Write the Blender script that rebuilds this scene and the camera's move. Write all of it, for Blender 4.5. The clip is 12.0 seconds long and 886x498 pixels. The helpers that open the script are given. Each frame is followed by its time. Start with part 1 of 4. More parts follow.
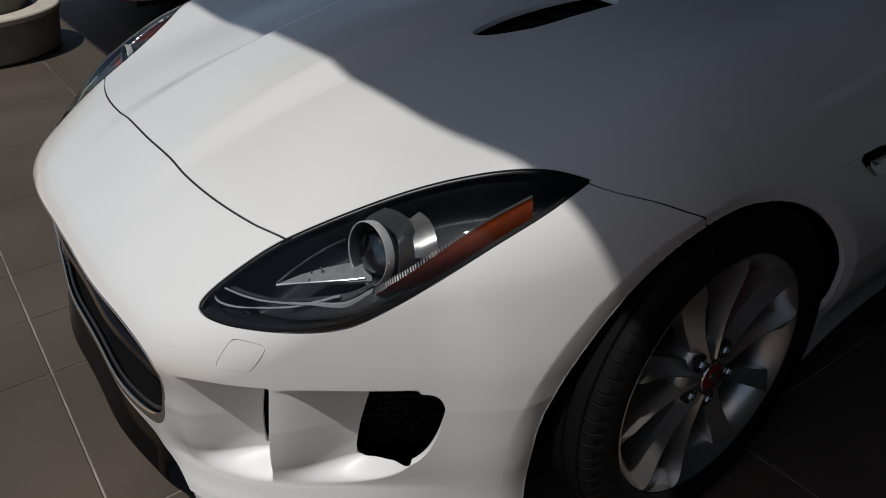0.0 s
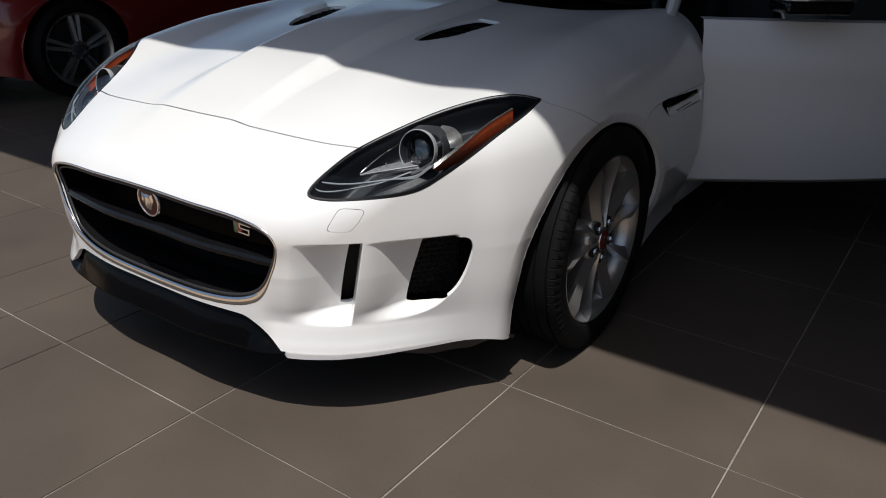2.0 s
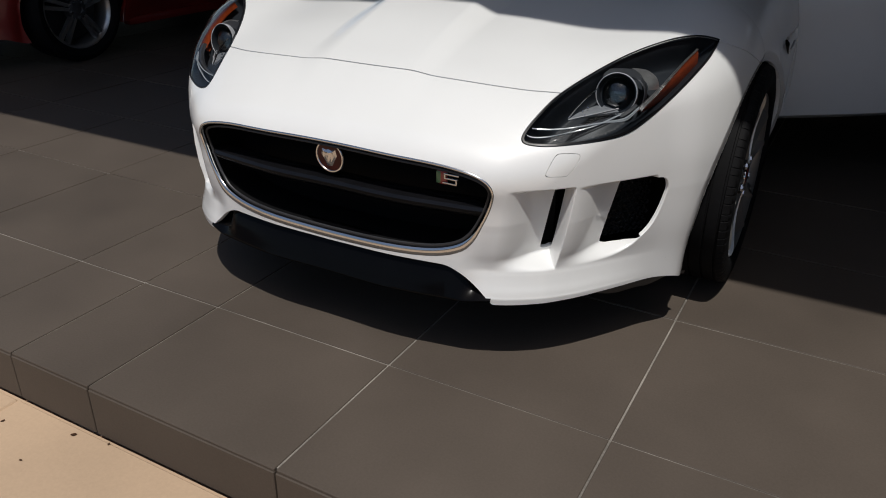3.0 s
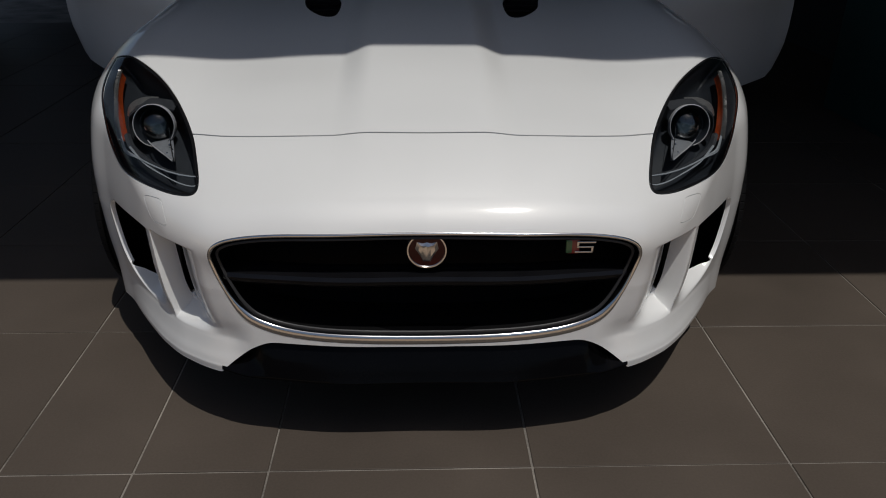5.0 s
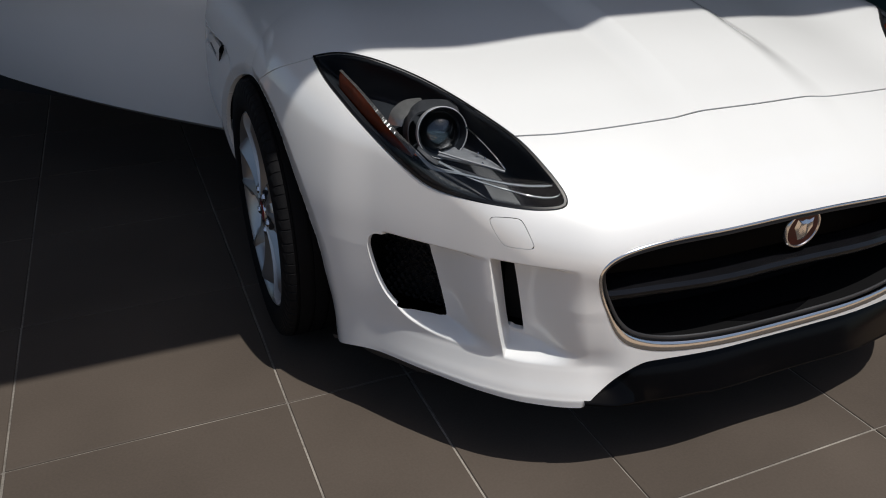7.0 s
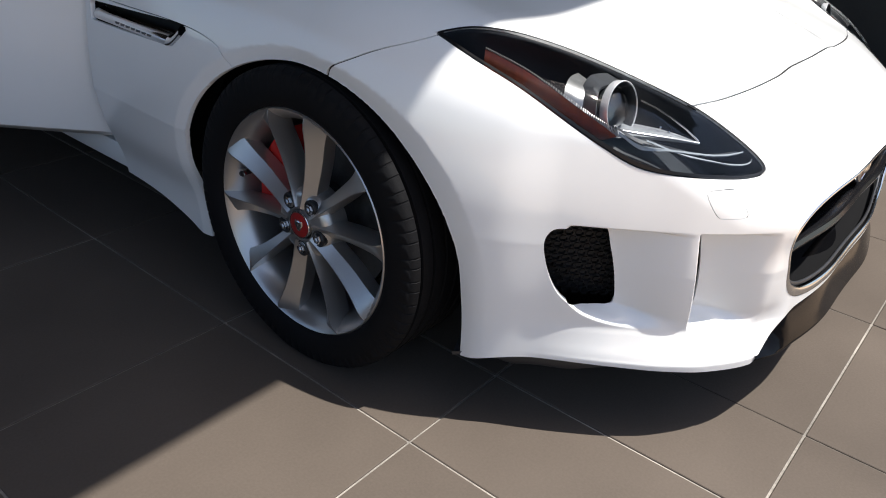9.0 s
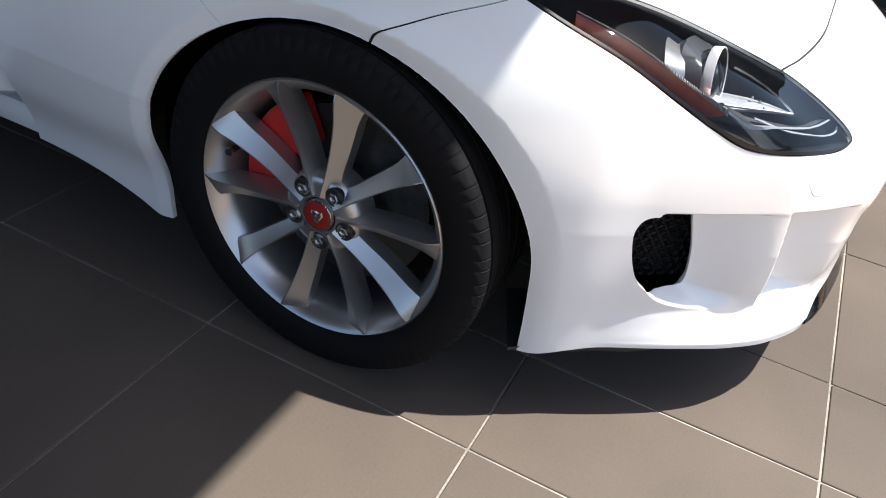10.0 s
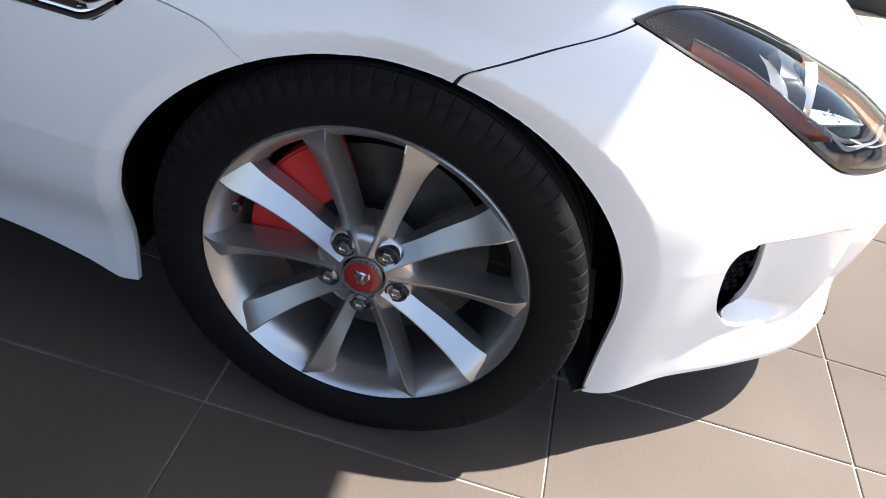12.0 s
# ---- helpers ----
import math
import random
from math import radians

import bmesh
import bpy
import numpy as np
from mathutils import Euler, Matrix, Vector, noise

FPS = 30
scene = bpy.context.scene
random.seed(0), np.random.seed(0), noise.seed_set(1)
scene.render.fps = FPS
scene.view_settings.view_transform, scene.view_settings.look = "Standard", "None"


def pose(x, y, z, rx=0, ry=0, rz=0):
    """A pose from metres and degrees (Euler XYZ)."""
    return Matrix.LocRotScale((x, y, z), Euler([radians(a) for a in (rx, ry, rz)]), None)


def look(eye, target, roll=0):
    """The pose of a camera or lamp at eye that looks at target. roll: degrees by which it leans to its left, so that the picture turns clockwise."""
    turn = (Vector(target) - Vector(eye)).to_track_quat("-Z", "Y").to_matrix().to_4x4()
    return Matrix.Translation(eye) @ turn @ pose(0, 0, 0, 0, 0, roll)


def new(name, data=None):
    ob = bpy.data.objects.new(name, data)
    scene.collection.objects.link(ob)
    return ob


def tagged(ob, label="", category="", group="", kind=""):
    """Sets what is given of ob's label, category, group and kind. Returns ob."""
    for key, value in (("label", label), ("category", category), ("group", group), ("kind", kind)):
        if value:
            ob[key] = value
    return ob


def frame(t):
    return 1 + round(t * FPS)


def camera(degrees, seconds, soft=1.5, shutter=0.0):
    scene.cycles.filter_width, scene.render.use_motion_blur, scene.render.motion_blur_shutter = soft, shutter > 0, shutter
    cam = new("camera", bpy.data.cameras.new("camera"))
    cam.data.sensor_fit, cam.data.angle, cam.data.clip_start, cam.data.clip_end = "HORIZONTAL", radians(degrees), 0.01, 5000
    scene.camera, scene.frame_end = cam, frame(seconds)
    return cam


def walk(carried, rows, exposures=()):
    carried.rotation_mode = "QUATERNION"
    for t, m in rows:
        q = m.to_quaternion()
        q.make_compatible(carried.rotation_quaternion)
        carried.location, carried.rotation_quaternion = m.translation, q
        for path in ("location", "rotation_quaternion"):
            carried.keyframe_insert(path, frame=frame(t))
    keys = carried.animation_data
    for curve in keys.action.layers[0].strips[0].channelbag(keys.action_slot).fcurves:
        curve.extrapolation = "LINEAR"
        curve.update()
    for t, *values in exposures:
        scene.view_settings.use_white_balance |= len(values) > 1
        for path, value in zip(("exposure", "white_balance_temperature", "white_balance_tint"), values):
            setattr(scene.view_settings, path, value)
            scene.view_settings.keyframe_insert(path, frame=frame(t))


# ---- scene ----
cam = camera(60.1, 12.0, soft=1.0)
PATH = [
    (0, (1.547, -1.051, 1.28), (0.13, -0.065, 0.271), -1.6),
    (0.5, (1.525, -1.226, 1.23), (0.267, 0.073, 0.375), 0.2),
    (1, (1.691, -1.519, 1.212), (0.613, -0.052, 0.384), 1.3),
    (1.5, (1.844, -1.768, 1.175), (0.725, -0.334, 0.344), 2.0),
    (2, (1.723, -2.006, 1.179), (0.675, -0.489, 0.405), 1.2),
    (2.5, (1.492, -2.275, 1.153), (0.596, -0.705, 0.296), 2.4),
    (3, (1.171, -2.398, 1.159), (0.306, -0.823, 0.282), 0.6),
    (3.2, (1.044, -2.471, 1.156), (0.228, -0.833, 0.351), 0.0),
    (4.8, (0.128, -2.36, 1.211), (0.098, -0.552, 0.355), -0.5),
    (5, (-0.022, -2.358, 1.209), (0.047, -0.555, 0.346), 0.6),
    (5.5, (-0.344, -2.284, 1.2), (-0.117, -0.51, 0.305), 2.3),
    (6, (-0.622, -2.125, 1.212), (-0.314, -0.374, 0.295), 2.3),
    (6.5, (-0.912, -1.999, 1.171), (-0.438, -0.273, 0.279), 2.1),
    (7, (-1.199, -1.873, 1.149), (-0.501, -0.23, 0.245), 0.2),
    (7.2, (-1.278, -1.822, 1.156), (-0.525, -0.216, 0.232), -0.7),
    (8.8, (-1.861, -1.248, 1.093), (-0.52, -0.094, 0.159), 3.5),
    (9, (-1.886, -1.135, 1.092), (-0.488, -0.069, 0.14), 4.4),
    (9.5, (-1.899, -0.856, 1.12), (-0.416, -0.034, 0.059), 6.6),
    (10, (-1.883, -0.642, 1.114), (-0.371, -0.038, -0.048), 8.9),
    (10.5, (-1.853, -0.473, 1.069), (-0.33, -0.061, -0.161), 11.0),
    (11, (-1.777, -0.344, 1.056), (-0.276, -0.069, -0.238), 12.9),
    (11.5, (-1.728, -0.243, 1.063), (-0.206, -0.069, -0.222), 14.2),
    (12, (-1.778, -0.167, 1.103), (-0.204, -0.072, -0.127), 14.1),
]
walk(cam, [(t, look(eye, aim, roll)) for t, eye, aim, roll in PATH],
     [(0, -.75), (0.6, -.95), (1.0, -.35), (1.5, -.25), (2.0, -.05), (2.5, -.5), (3.2, -.38), (4.8, -1.0), (6.0, -.95), (6.5, -.9), (7.0, -.22), (7.2, 0), (8.8, .95), (9.5, 1.35), (10.5, 1.65), (11.2, 1.9), (12.0, 2.1)])

# ---- light ----
TO_SUN = Vector((0.165, -0.35, 1.0)).normalized()
sun_data = bpy.data.lights.new("sun", "SUN")
sun_data.energy, sun_data.angle, sun_data.color = 4.2, radians(0.55), (1.0, 0.965, 0.915)
sun = new("sun", sun_data)
sun.matrix_world = look(TO_SUN * 20, (0, 0, 0))
world = bpy.data.worlds.new("world")
scene.world = world
world.use_nodes = True
sky = world.node_tree.nodes.new("ShaderNodeTexSky")
sky.sky_type, sky.sun_disc = "NISHITA", False
sky.air_density, sky.dust_density, sky.ozone_density = 1.0, 1.6, 0.7
sky.sun_elevation, sky.sun_rotation = math.asin(TO_SUN.z), math.atan2(TO_SUN.x, TO_SUN.y)
world.node_tree.links.new(sky.outputs[0], world.node_tree.nodes["Background"].inputs[0])
world.node_tree.nodes["Background"].inputs[1].default_value = 0.098

# ---- materials ----
def material(name, colour, rough=0.5, metal=0.0, coat=0.0, vary=0.0, scale=8.0, bump=0.0, fine=120.0, spread=0.0, specular=0.5):
    """A principled material with colour variation at two scales, a roughness mottle and fine relief."""
    m = bpy.data.materials.new(name)
    m.use_nodes = True
    nt = m.node_tree
    b = nt.nodes["Principled BSDF"]
    b.inputs["Base Color"].default_value = (*colour, 1)
    b.inputs["Roughness"].default_value = rough
    b.inputs["Metallic"].default_value = metal
    b.inputs["Coat Weight"].default_value = coat
    b.inputs["Coat Roughness"].default_value = 0.07
    b.inputs["Specular IOR Level"].default_value = specular
    if vary or bump:
        geo = nt.nodes.new("ShaderNodeNewGeometry")
        big, small = nt.nodes.new("ShaderNodeTexNoise"), nt.nodes.new("ShaderNodeTexNoise")
        for n, s, detail in ((big, scale, 4), (small, fine, 3)):
            n.inputs["Scale"].default_value, n.inputs["Detail"].default_value = s, detail
            nt.links.new(geo.outputs["Position"], n.inputs["Vector"])
        both = nt.nodes.new("ShaderNodeMath")
        both.operation = "MULTIPLY_ADD"
        both.inputs[1].default_value = 0.35
        nt.links.new(small.outputs[0], both.inputs[0])
        nt.links.new(big.outputs[0], both.inputs[2])
        last = both
        if spread:
            info = nt.nodes.new("ShaderNodeObjectInfo")
            more = nt.nodes.new("ShaderNodeMath")
            more.operation = "MULTIPLY_ADD"
            more.inputs[1].default_value = spread
            nt.links.new(info.outputs["Random"], more.inputs[0])
            nt.links.new(both.outputs[0], more.inputs[2])
            last = more
        ramp = nt.nodes.new("ShaderNodeMapRange")
        ramp.inputs["From Min"].default_value, ramp.inputs["From Max"].default_value = 0.45, 0.9 + spread
        ramp.inputs["To Min"].default_value, ramp.inputs["To Max"].default_value = 1 - vary, 1 + vary
        nt.links.new(last.outputs[0], ramp.inputs[0])
        mix = nt.nodes.new("ShaderNodeVectorMath")
        mix.operation = "SCALE"
        mix.inputs[0].default_value = colour
        nt.links.new(ramp.outputs[0], mix.inputs["Scale"])
        nt.links.new(mix.outputs[0], b.inputs["Base Color"])
        gloss = nt.nodes.new("ShaderNodeMapRange")
        gloss.inputs["To Min"].default_value, gloss.inputs["To Max"].default_value = rough * 0.85, min(1, rough * 1.2)
        nt.links.new(big.outputs[0], gloss.inputs[0])
        nt.links.new(gloss.outputs[0], b.inputs["Roughness"])
        if bump:
            bp = nt.nodes.new("ShaderNodeBump")
            bp.inputs["Strength"].default_value, bp.inputs["Distance"].default_value = bump, 0.002
            nt.links.new(small.outputs[0], bp.inputs["Height"])
            nt.links.new(bp.outputs[0], b.inputs["Normal"])
    return m


def clear_glass(name, tint, ior=1.45):
    """A thin clear cover: see-through, with a glossy film that grows towards grazing angles."""
    m = bpy.data.materials.new(name)
    m.use_nodes = True
    nt = m.node_tree
    nt.nodes.clear()
    out, mix = nt.nodes.new("ShaderNodeOutputMaterial"), nt.nodes.new("ShaderNodeMixShader")
    clear, gloss, edge = nt.nodes.new("ShaderNodeBsdfTransparent"), nt.nodes.new("ShaderNodeBsdfGlossy"), nt.nodes.new("ShaderNodeFresnel")
    clear.inputs[0].default_value = (*tint, 1)
    gloss.inputs["Roughness"].default_value = 0.02
    edge.inputs["IOR"].default_value = ior
    nt.links.new(edge.outputs[0], mix.inputs[0])
    nt.links.new(clear.outputs[0], mix.inputs[1])
    nt.links.new(gloss.outputs[0], mix.inputs[2])
    nt.links.new(mix.outputs[0], out.inputs[0])
    return m


PAINT = material("white_paint", (0.783, 0.79, 0.78), 0.42, coat=1.0, vary=0.02, scale=3, fine=900, bump=0.0)
RED_PAINT = material("red_paint", (0.20, 0.010, 0.008), 0.35, coat=1.0, vary=0.04, scale=3, fine=600)
BLACK_GLOSS = material("gloss_black", (0.006, 0.006, 0.007), 0.16, specular=0.3, coat=0.0, vary=0.15, scale=20, fine=300)
BLACK_PLASTIC = material("black_plastic", (0.009, 0.009, 0.010), 0.55, vary=0.2, scale=15, bump=0.3, fine=700)
SATIN_BLACK = material("satin_trim", (0.025, 0.026, 0.029), 0.4, vary=0.2, scale=15, bump=0.15, fine=500)
RUBBER = material("tyre_rubber", (0.005, 0.005, 0.0056), 0.7, vary=0.25, scale=14, bump=0.2, fine=260, specular=0.15)
ALLOY = material("alloy", (0.47, 0.462, 0.45), 0.30, metal=0.85, vary=0.05, scale=5, fine=500)
DARK_ALLOY = material("dark_alloy", (0.13, 0.13, 0.135), 0.4, metal=0.8, vary=0.12, scale=9, fine=300)
CHROME = material("chrome", (0.66, 0.67, 0.68), 0.17, metal=1.0)
SOFT_CHROME = material("satin_chrome", (0.62, 0.62, 0.63), 0.22, metal=1.0)
DISC_STEEL = material("brake_steel", (0.07, 0.07, 0.07), 0.42, metal=0.8, vary=0.2, scale=40)
CALIPER_RED = material("caliper_red", (0.48, 0.018, 0.013), 0.45, coat=0.1, vary=0.1, scale=20)
CAP_RED = material("badge_red", (0.26, 0.012, 0.012), 0.3, coat=0.8, vary=0.1, scale=60)
BADGE_GREEN = material("badge_green", (0.05, 0.16, 0.07), 0.3, coat=0.6)
AMBER = material("amber_plastic", (0.24, 0.037, 0.008), 0.3, coat=0.3, vary=0.2, scale=60)
LAMP_DARK = material("lamp_housing", (0.017, 0.020, 0.025), 0.45, vary=0.15, scale=20, fine=300, specular=0.3)
LENS = clear_glass("lamp_cover", (0.92, 0.94, 0.95), 1.32)
BULB_GLASS = clear_glass("projector_glass", (0.75, 0.82, 0.88), 1.9)
CABIN_GLASS = clear_glass("cabin_glass", (0.10, 0.12, 0.12))
CABIN_DARK = material("cabin_dark", (0.018, 0.018, 0.019), 0.7, vary=0.2, scale=9)
SEAM = material("seam_dark", (0.01, 0.01, 0.01), 0.8)
TILE = material("floor_tile", (0.085, 0.069, 0.056), 0.58, vary=0.22, scale=1.9, bump=0.12, fine=170, spread=0.12, specular=0.15)
GROUT = material("grout", (0.21, 0.19, 0.165), 0.85, vary=0.65, scale=4, bump=0.4, fine=160)
PAVER = material("sandstone_paving", (0.45, 0.32, 0.21), 0.8, vary=0.12, scale=1.6, bump=0.2, fine=120, spread=0.1)
DIRT = material("red_earth", (0.20, 0.105, 0.06), 0.9, vary=0.15, scale=0.7, bump=0.1, fine=25)
CONCRETE = material("planter_concrete", (0.22, 0.21, 0.18), 0.8, vary=0.2, scale=5, bump=0.5, fine=70)
PALE_RIM = material("planter_rim", (0.50, 0.46, 0.39), 0.8, vary=0.15, scale=6, bump=0.3, fine=90)
GRASS = material("grass_green", (0.07, 0.11, 0.03), 0.8, vary=0.4, scale=8)
# near-black, for the unseen walls that deepen the shade under the canopy
WALL = material("shade_wall_dark", (0.018, 0.022, 0.022), 0.7, vary=0.2, scale=1.5, bump=0.05, fine=60)
SOFFIT = material("canopy_soffit", (0.045, 0.045, 0.045), 0.7, vary=0.1, scale=1.2)
TEAL = material("teal_panel", (0.03, 0.085, 0.08), 0.35, vary=0.15, scale=2)
EMBLEM_RED = material("emblem_red", (0.05, 0.006, 0.005), 0.35, coat=0.0, specular=0.3, vary=0.1, scale=60)
LAMP_SILVER = material("lamp_silver", (0.72, 0.72, 0.73), 0.15, metal=1.0, vary=0.08, scale=90)
LAMP_GUIDE = material("lamp_light_guide", (0.28, 0.30, 0.32), 0.15, vary=0.1, scale=60)
LAMP_SATIN = material("lamp_satin_silver", (0.34, 0.35, 0.37), 0.35, metal=0.45, vary=0.15, scale=70)
PROJECTOR = material("projector_lens", (0.07, 0.09, 0.10), 0.12, vary=0.1, scale=40)
LAMP_SMOKE = material("lamp_smoke", (0.035, 0.037, 0.042), 0.35, vary=0.1, scale=60)
SPLITTER = material("splitter_black", (0.0022, 0.0022, 0.0026), 0.12, vary=0.15, scale=9, specular=0.09)
DEEP_BLACK = material("deep_black", (0.004, 0.004, 0.0045), 0.7, vary=0.15, scale=9, specular=0.1)
GASKET = material("lamp_seal", (0.006, 0.006, 0.007), 0.35, vary=0.15, scale=30, specular=0.3)
LAMP_RING = material("lamp_ring", (0.70, 0.70, 0.72), 0.25, metal=0.5, vary=0.05, scale=60)
LAMP_SHADE = material("lamp_grey_metal", (0.27, 0.267, 0.264), 0.3, metal=0.7, vary=0.1, scale=60)

# pale grey of the added far wall that masks the low sky
FAR_WALL = material("far_sky_mask", (0.40, 0.41, 0.40), 0.85, vary=0.2, scale=0.8, bump=0.05, fine=30)
VENT_CHROME = material("vent_chrome", (0.70, 0.70, 0.70), 0.08, metal=1.0)
LEAF = material("dry_leaf_brown", (0.10, 0.045, 0.02), 0.8, vary=0.3, scale=60)

# ---- helpers for building ----
def mesh_object(name, verts, faces, mat, parent=None, label="", smooth=False, normals=None):
    me = bpy.data.meshes.new(name)
    me.from_pydata([tuple(map(float, v)) for v in verts], [], [tuple(map(int, f)) for f in faces])
    me.materials.append(mat)
    if smooth:
        me.polygons.foreach_set("use_smooth", [True] * len(me.polygons))
    me.validate()
    me.update()
    if normals is not None and len(normals) == len(me.vertices):
        me.normals_split_custom_set_from_vertices([tuple(map(float, n)) for n in normals])
    ob = new(name, me)
    if parent:
        ob.parent = parent
    if label:
        ob["label"] = label
    return ob


def part(name, bm, mat, parent, label="", smooth=True, sharp=38):
    """Links a bmesh as one mesh object under a thing or a part."""
    me = bpy.data.meshes.new(name)
    bmesh.ops.recalc_face_normals(bm, faces=bm.faces)
    bm.to_mesh(me)
    bm.free()
    me.materials.append(mat)
    if smooth:
        me.polygons.foreach_set("use_smooth", [True] * len(me.polygons))
        me.set_sharp_from_angle(angle=radians(sharp))
    ob = new(name, me)
    if parent:
        ob.parent = parent
    if label:
        ob["label"] = label
    return ob


def box_bm(x0, x1, y0, y1, z0, z1, bevel=0.0, segments=2):
    bm = bmesh.new()
    bmesh.ops.create_cube(bm, size=1)
    for v in bm.verts:
        v.co = Vector(((x0 + x1) / 2 + v.co.x * (x1 - x0), (y0 + y1) / 2 + v.co.y * (y1 - y0), (z0 + z1) / 2 + v.co.z * (z1 - z0)))
    if bevel:
        bmesh.ops.bevel(bm, geom=bm.edges[:], offset=bevel, segments=segments, affect="EDGES", profile=0.5)
    return bm


def lathe_bm(profile, steps=64, axis="x", closed=False):
    """Turns a profile of (along the axis, radius) round an axis."""
    bm = bmesh.new()
    rings = []
    for i in range(steps):
        a = 2 * math.pi * i / steps
        c, s = math.cos(a), math.sin(a)
        rings.append([bm.verts.new((h, r * c, r * s) if axis == "x" else (r * c, r * s, h)) for h, r in profile])
    n = len(profile)
    for i in range(steps):
        p, q = rings[i], rings[(i + 1) % steps]
        for j in range(n if closed else n - 1):
            k = (j + 1) % n
            bm.faces.new((p[j], p[k], q[k], q[j]))
    bmesh.ops.remove_doubles(bm, verts=bm.verts, dist=1e-5)
    return bm


def tube_bm(points, radius, sides=8, flat=1.0):
    """A round bar along a line of points."""
    bm = bmesh.new()
    pts = [Vector(p) for p in points]
    rings = []
    for i, p in enumerate(pts):
        d = (pts[min(i + 1, len(pts) - 1)] - pts[max(i - 1, 0)]).normalized()
        side = d.cross(Vector((0, 0, 1)))
        side = side.normalized() if side.length > 1e-4 else Vector((1, 0, 0))
        up = side.cross(d)
        r = radius(i / (len(pts) - 1)) if callable(radius) else radius
        rings.append([bm.verts.new(p + (side * math.cos(a) + up * math.sin(a) * flat) * r) for a in (2 * math.pi * k / sides for k in range(sides))])
    for p, q in zip(rings, rings[1:]):
        for k in range(sides):
            bm.faces.new((p[k], p[(k + 1) % sides], q[(k + 1) % sides], q[k]))
    bm.faces.new(rings[0][::-1])
    bm.faces.new(rings[-1])
    return bm


# ---- the forecourt ----
KERB_Y, STEP_H = -1.453, 0.145
ground = tagged(mesh_object("ground", [(-60, -60, -STEP_H - .02), (60, -60, -STEP_H - .02), (60, 60, -STEP_H - .02), (-60, 60, -STEP_H - .02)], [(0, 1, 2, 3)], DIRT),
                "bare red earth round the tiled forecourt", "ground", kind="structure")
slab = part("floor", box_bm(-5.36, 7.2, KERB_Y + .012, 8.0, -STEP_H - .05, -.0035), GROUT, None, smooth=False)
tagged(slab, "pale grout bed under dark brown floor tiles", "floor", kind="structure")

# column lines and row lines of the tiling; two narrow columns run beside the car
COLS = [-.968 - .602 * k for k in range(10, 0, -1)] + [-.968, -.666, -.361] + [-.361 + .602 * k for k in range(1, 13)]
ROWS = [KERB_Y, -.995] + [-.995 + .608 * k for k in range(1, 15)]
tile_meshes = {}


def slab_mesh(name, w, d, h, mat, bevel=0.0016):
    key = (name, round(w, 3), round(d, 3))
    if key not in tile_meshes:
        bm = box_bm(-w / 2, w / 2, -d / 2, d / 2, -h, 0, bevel, 1)
        me = bpy.data.meshes.new(name)
        bm.to_mesh(me)
        bm.free()
        me.materials.append(mat)
        tile_meshes[key] = me
    return tile_meshes[key]


def lay_tiles():
    rng = random.Random(4)
    joint = .0050
    for x0, x1 in zip(COLS, COLS[1:]):
        for y0, y1 in zip(ROWS, ROWS[1:]):
            if y0 > 4.5 or x0 < -5.4 or x1 > 4.6:
                continue
            t = new("tile", slab_mesh("tile", x1 - x0 - joint, y1 - y0 - joint, .012, TILE))
            t.location = ((x0 + x1) / 2 + rng.uniform(-.0006, .0006), (y0 + y1) / 2 + rng.uniform(-.0006, .0006), rng.uniform(-.0007, .0003))
            t.rotation_euler = (rng.uniform(-.0006, .0006), rng.uniform(-.0006, .0006), rng.uniform(-.001, .001))
            t.parent = slab
        if x0 < -5.4 or x1 > 4.6:
            continue
        riser = new("riser_tile", slab_mesh("riser_tile", x1 - x0 - joint, STEP_H - .008, .012, TILE))
        riser.location = ((x0 + x1) / 2, KERB_Y - .001, -STEP_H / 2 - .004)
        riser.rotation_euler = (math.pi / 2, 0, 0)
        riser.parent = slab


pavement = part("pavement", box_bm(-8, 8, -8.0, KERB_Y - .002, -STEP_H - .3, -STEP_H - .006), PAVER, None, smooth=False)
tagged(pavement, "sandy joints between buff stone paving slabs", "pavement", kind="structure")


def lay_pavers():
    rng = random.Random(9)
    y, w = KERB_Y - .005, 1.27
    for r, d in enumerate((.95, 1.2, 1.2)):
        for k in range(-3, 3):
            p = new("paving_slab", slab_mesh("paving_slab", w - .012, d - .012, .04, PAVER, .004))
            p.location = (-.664 + (k + .5 + .5 * (r % 2)) * w, y - d / 2, -STEP_H + rng.uniform(-.002, .001))
            p.parent = pavement
        y -= d


# canopy overhead with its straight front edge; unseen dark walls added to deepen shade
CANOPY_Z = 3.3
EDGE_Y = -.055 - .35 * CANOPY_Z
tagged(part("ceiling", box_bm(-5.05, 9, EDGE_Y, 9.0, CANOPY_Z, CANOPY_Z + .35), SOFFIT, None, smooth=False), "flat grey canopy over the forecourt", "canopy", kind="structure")
tagged(part("wall_back_added", box_bm(-5.05, 3.4, 8.0, 8.2, -STEP_H, CANOPY_Z), WALL, None, smooth=False), "unseen near-black back wall added to deepen the shade", "wall", kind="structure")
# added out of view: keeps sky light off the car's +x side
tagged(part("wall_side_blocker", box_bm(3.2, 3.4, -2.2, 8.0, -STEP_H, CANOPY_Z), WALL, None, smooth=False), "unseen near-black side wall added to block sky light", "wall", kind="structure")
# unseen far wall, added only to cut the lowest sky light
tagged(part("wall_far_added", box_bm(-22, 14, -13.4, -13.0, -STEP_H, 2.2), FAR_WALL, None, smooth=False), "plain unseen wall added far off to mask the low sky", "wall", kind="structure")
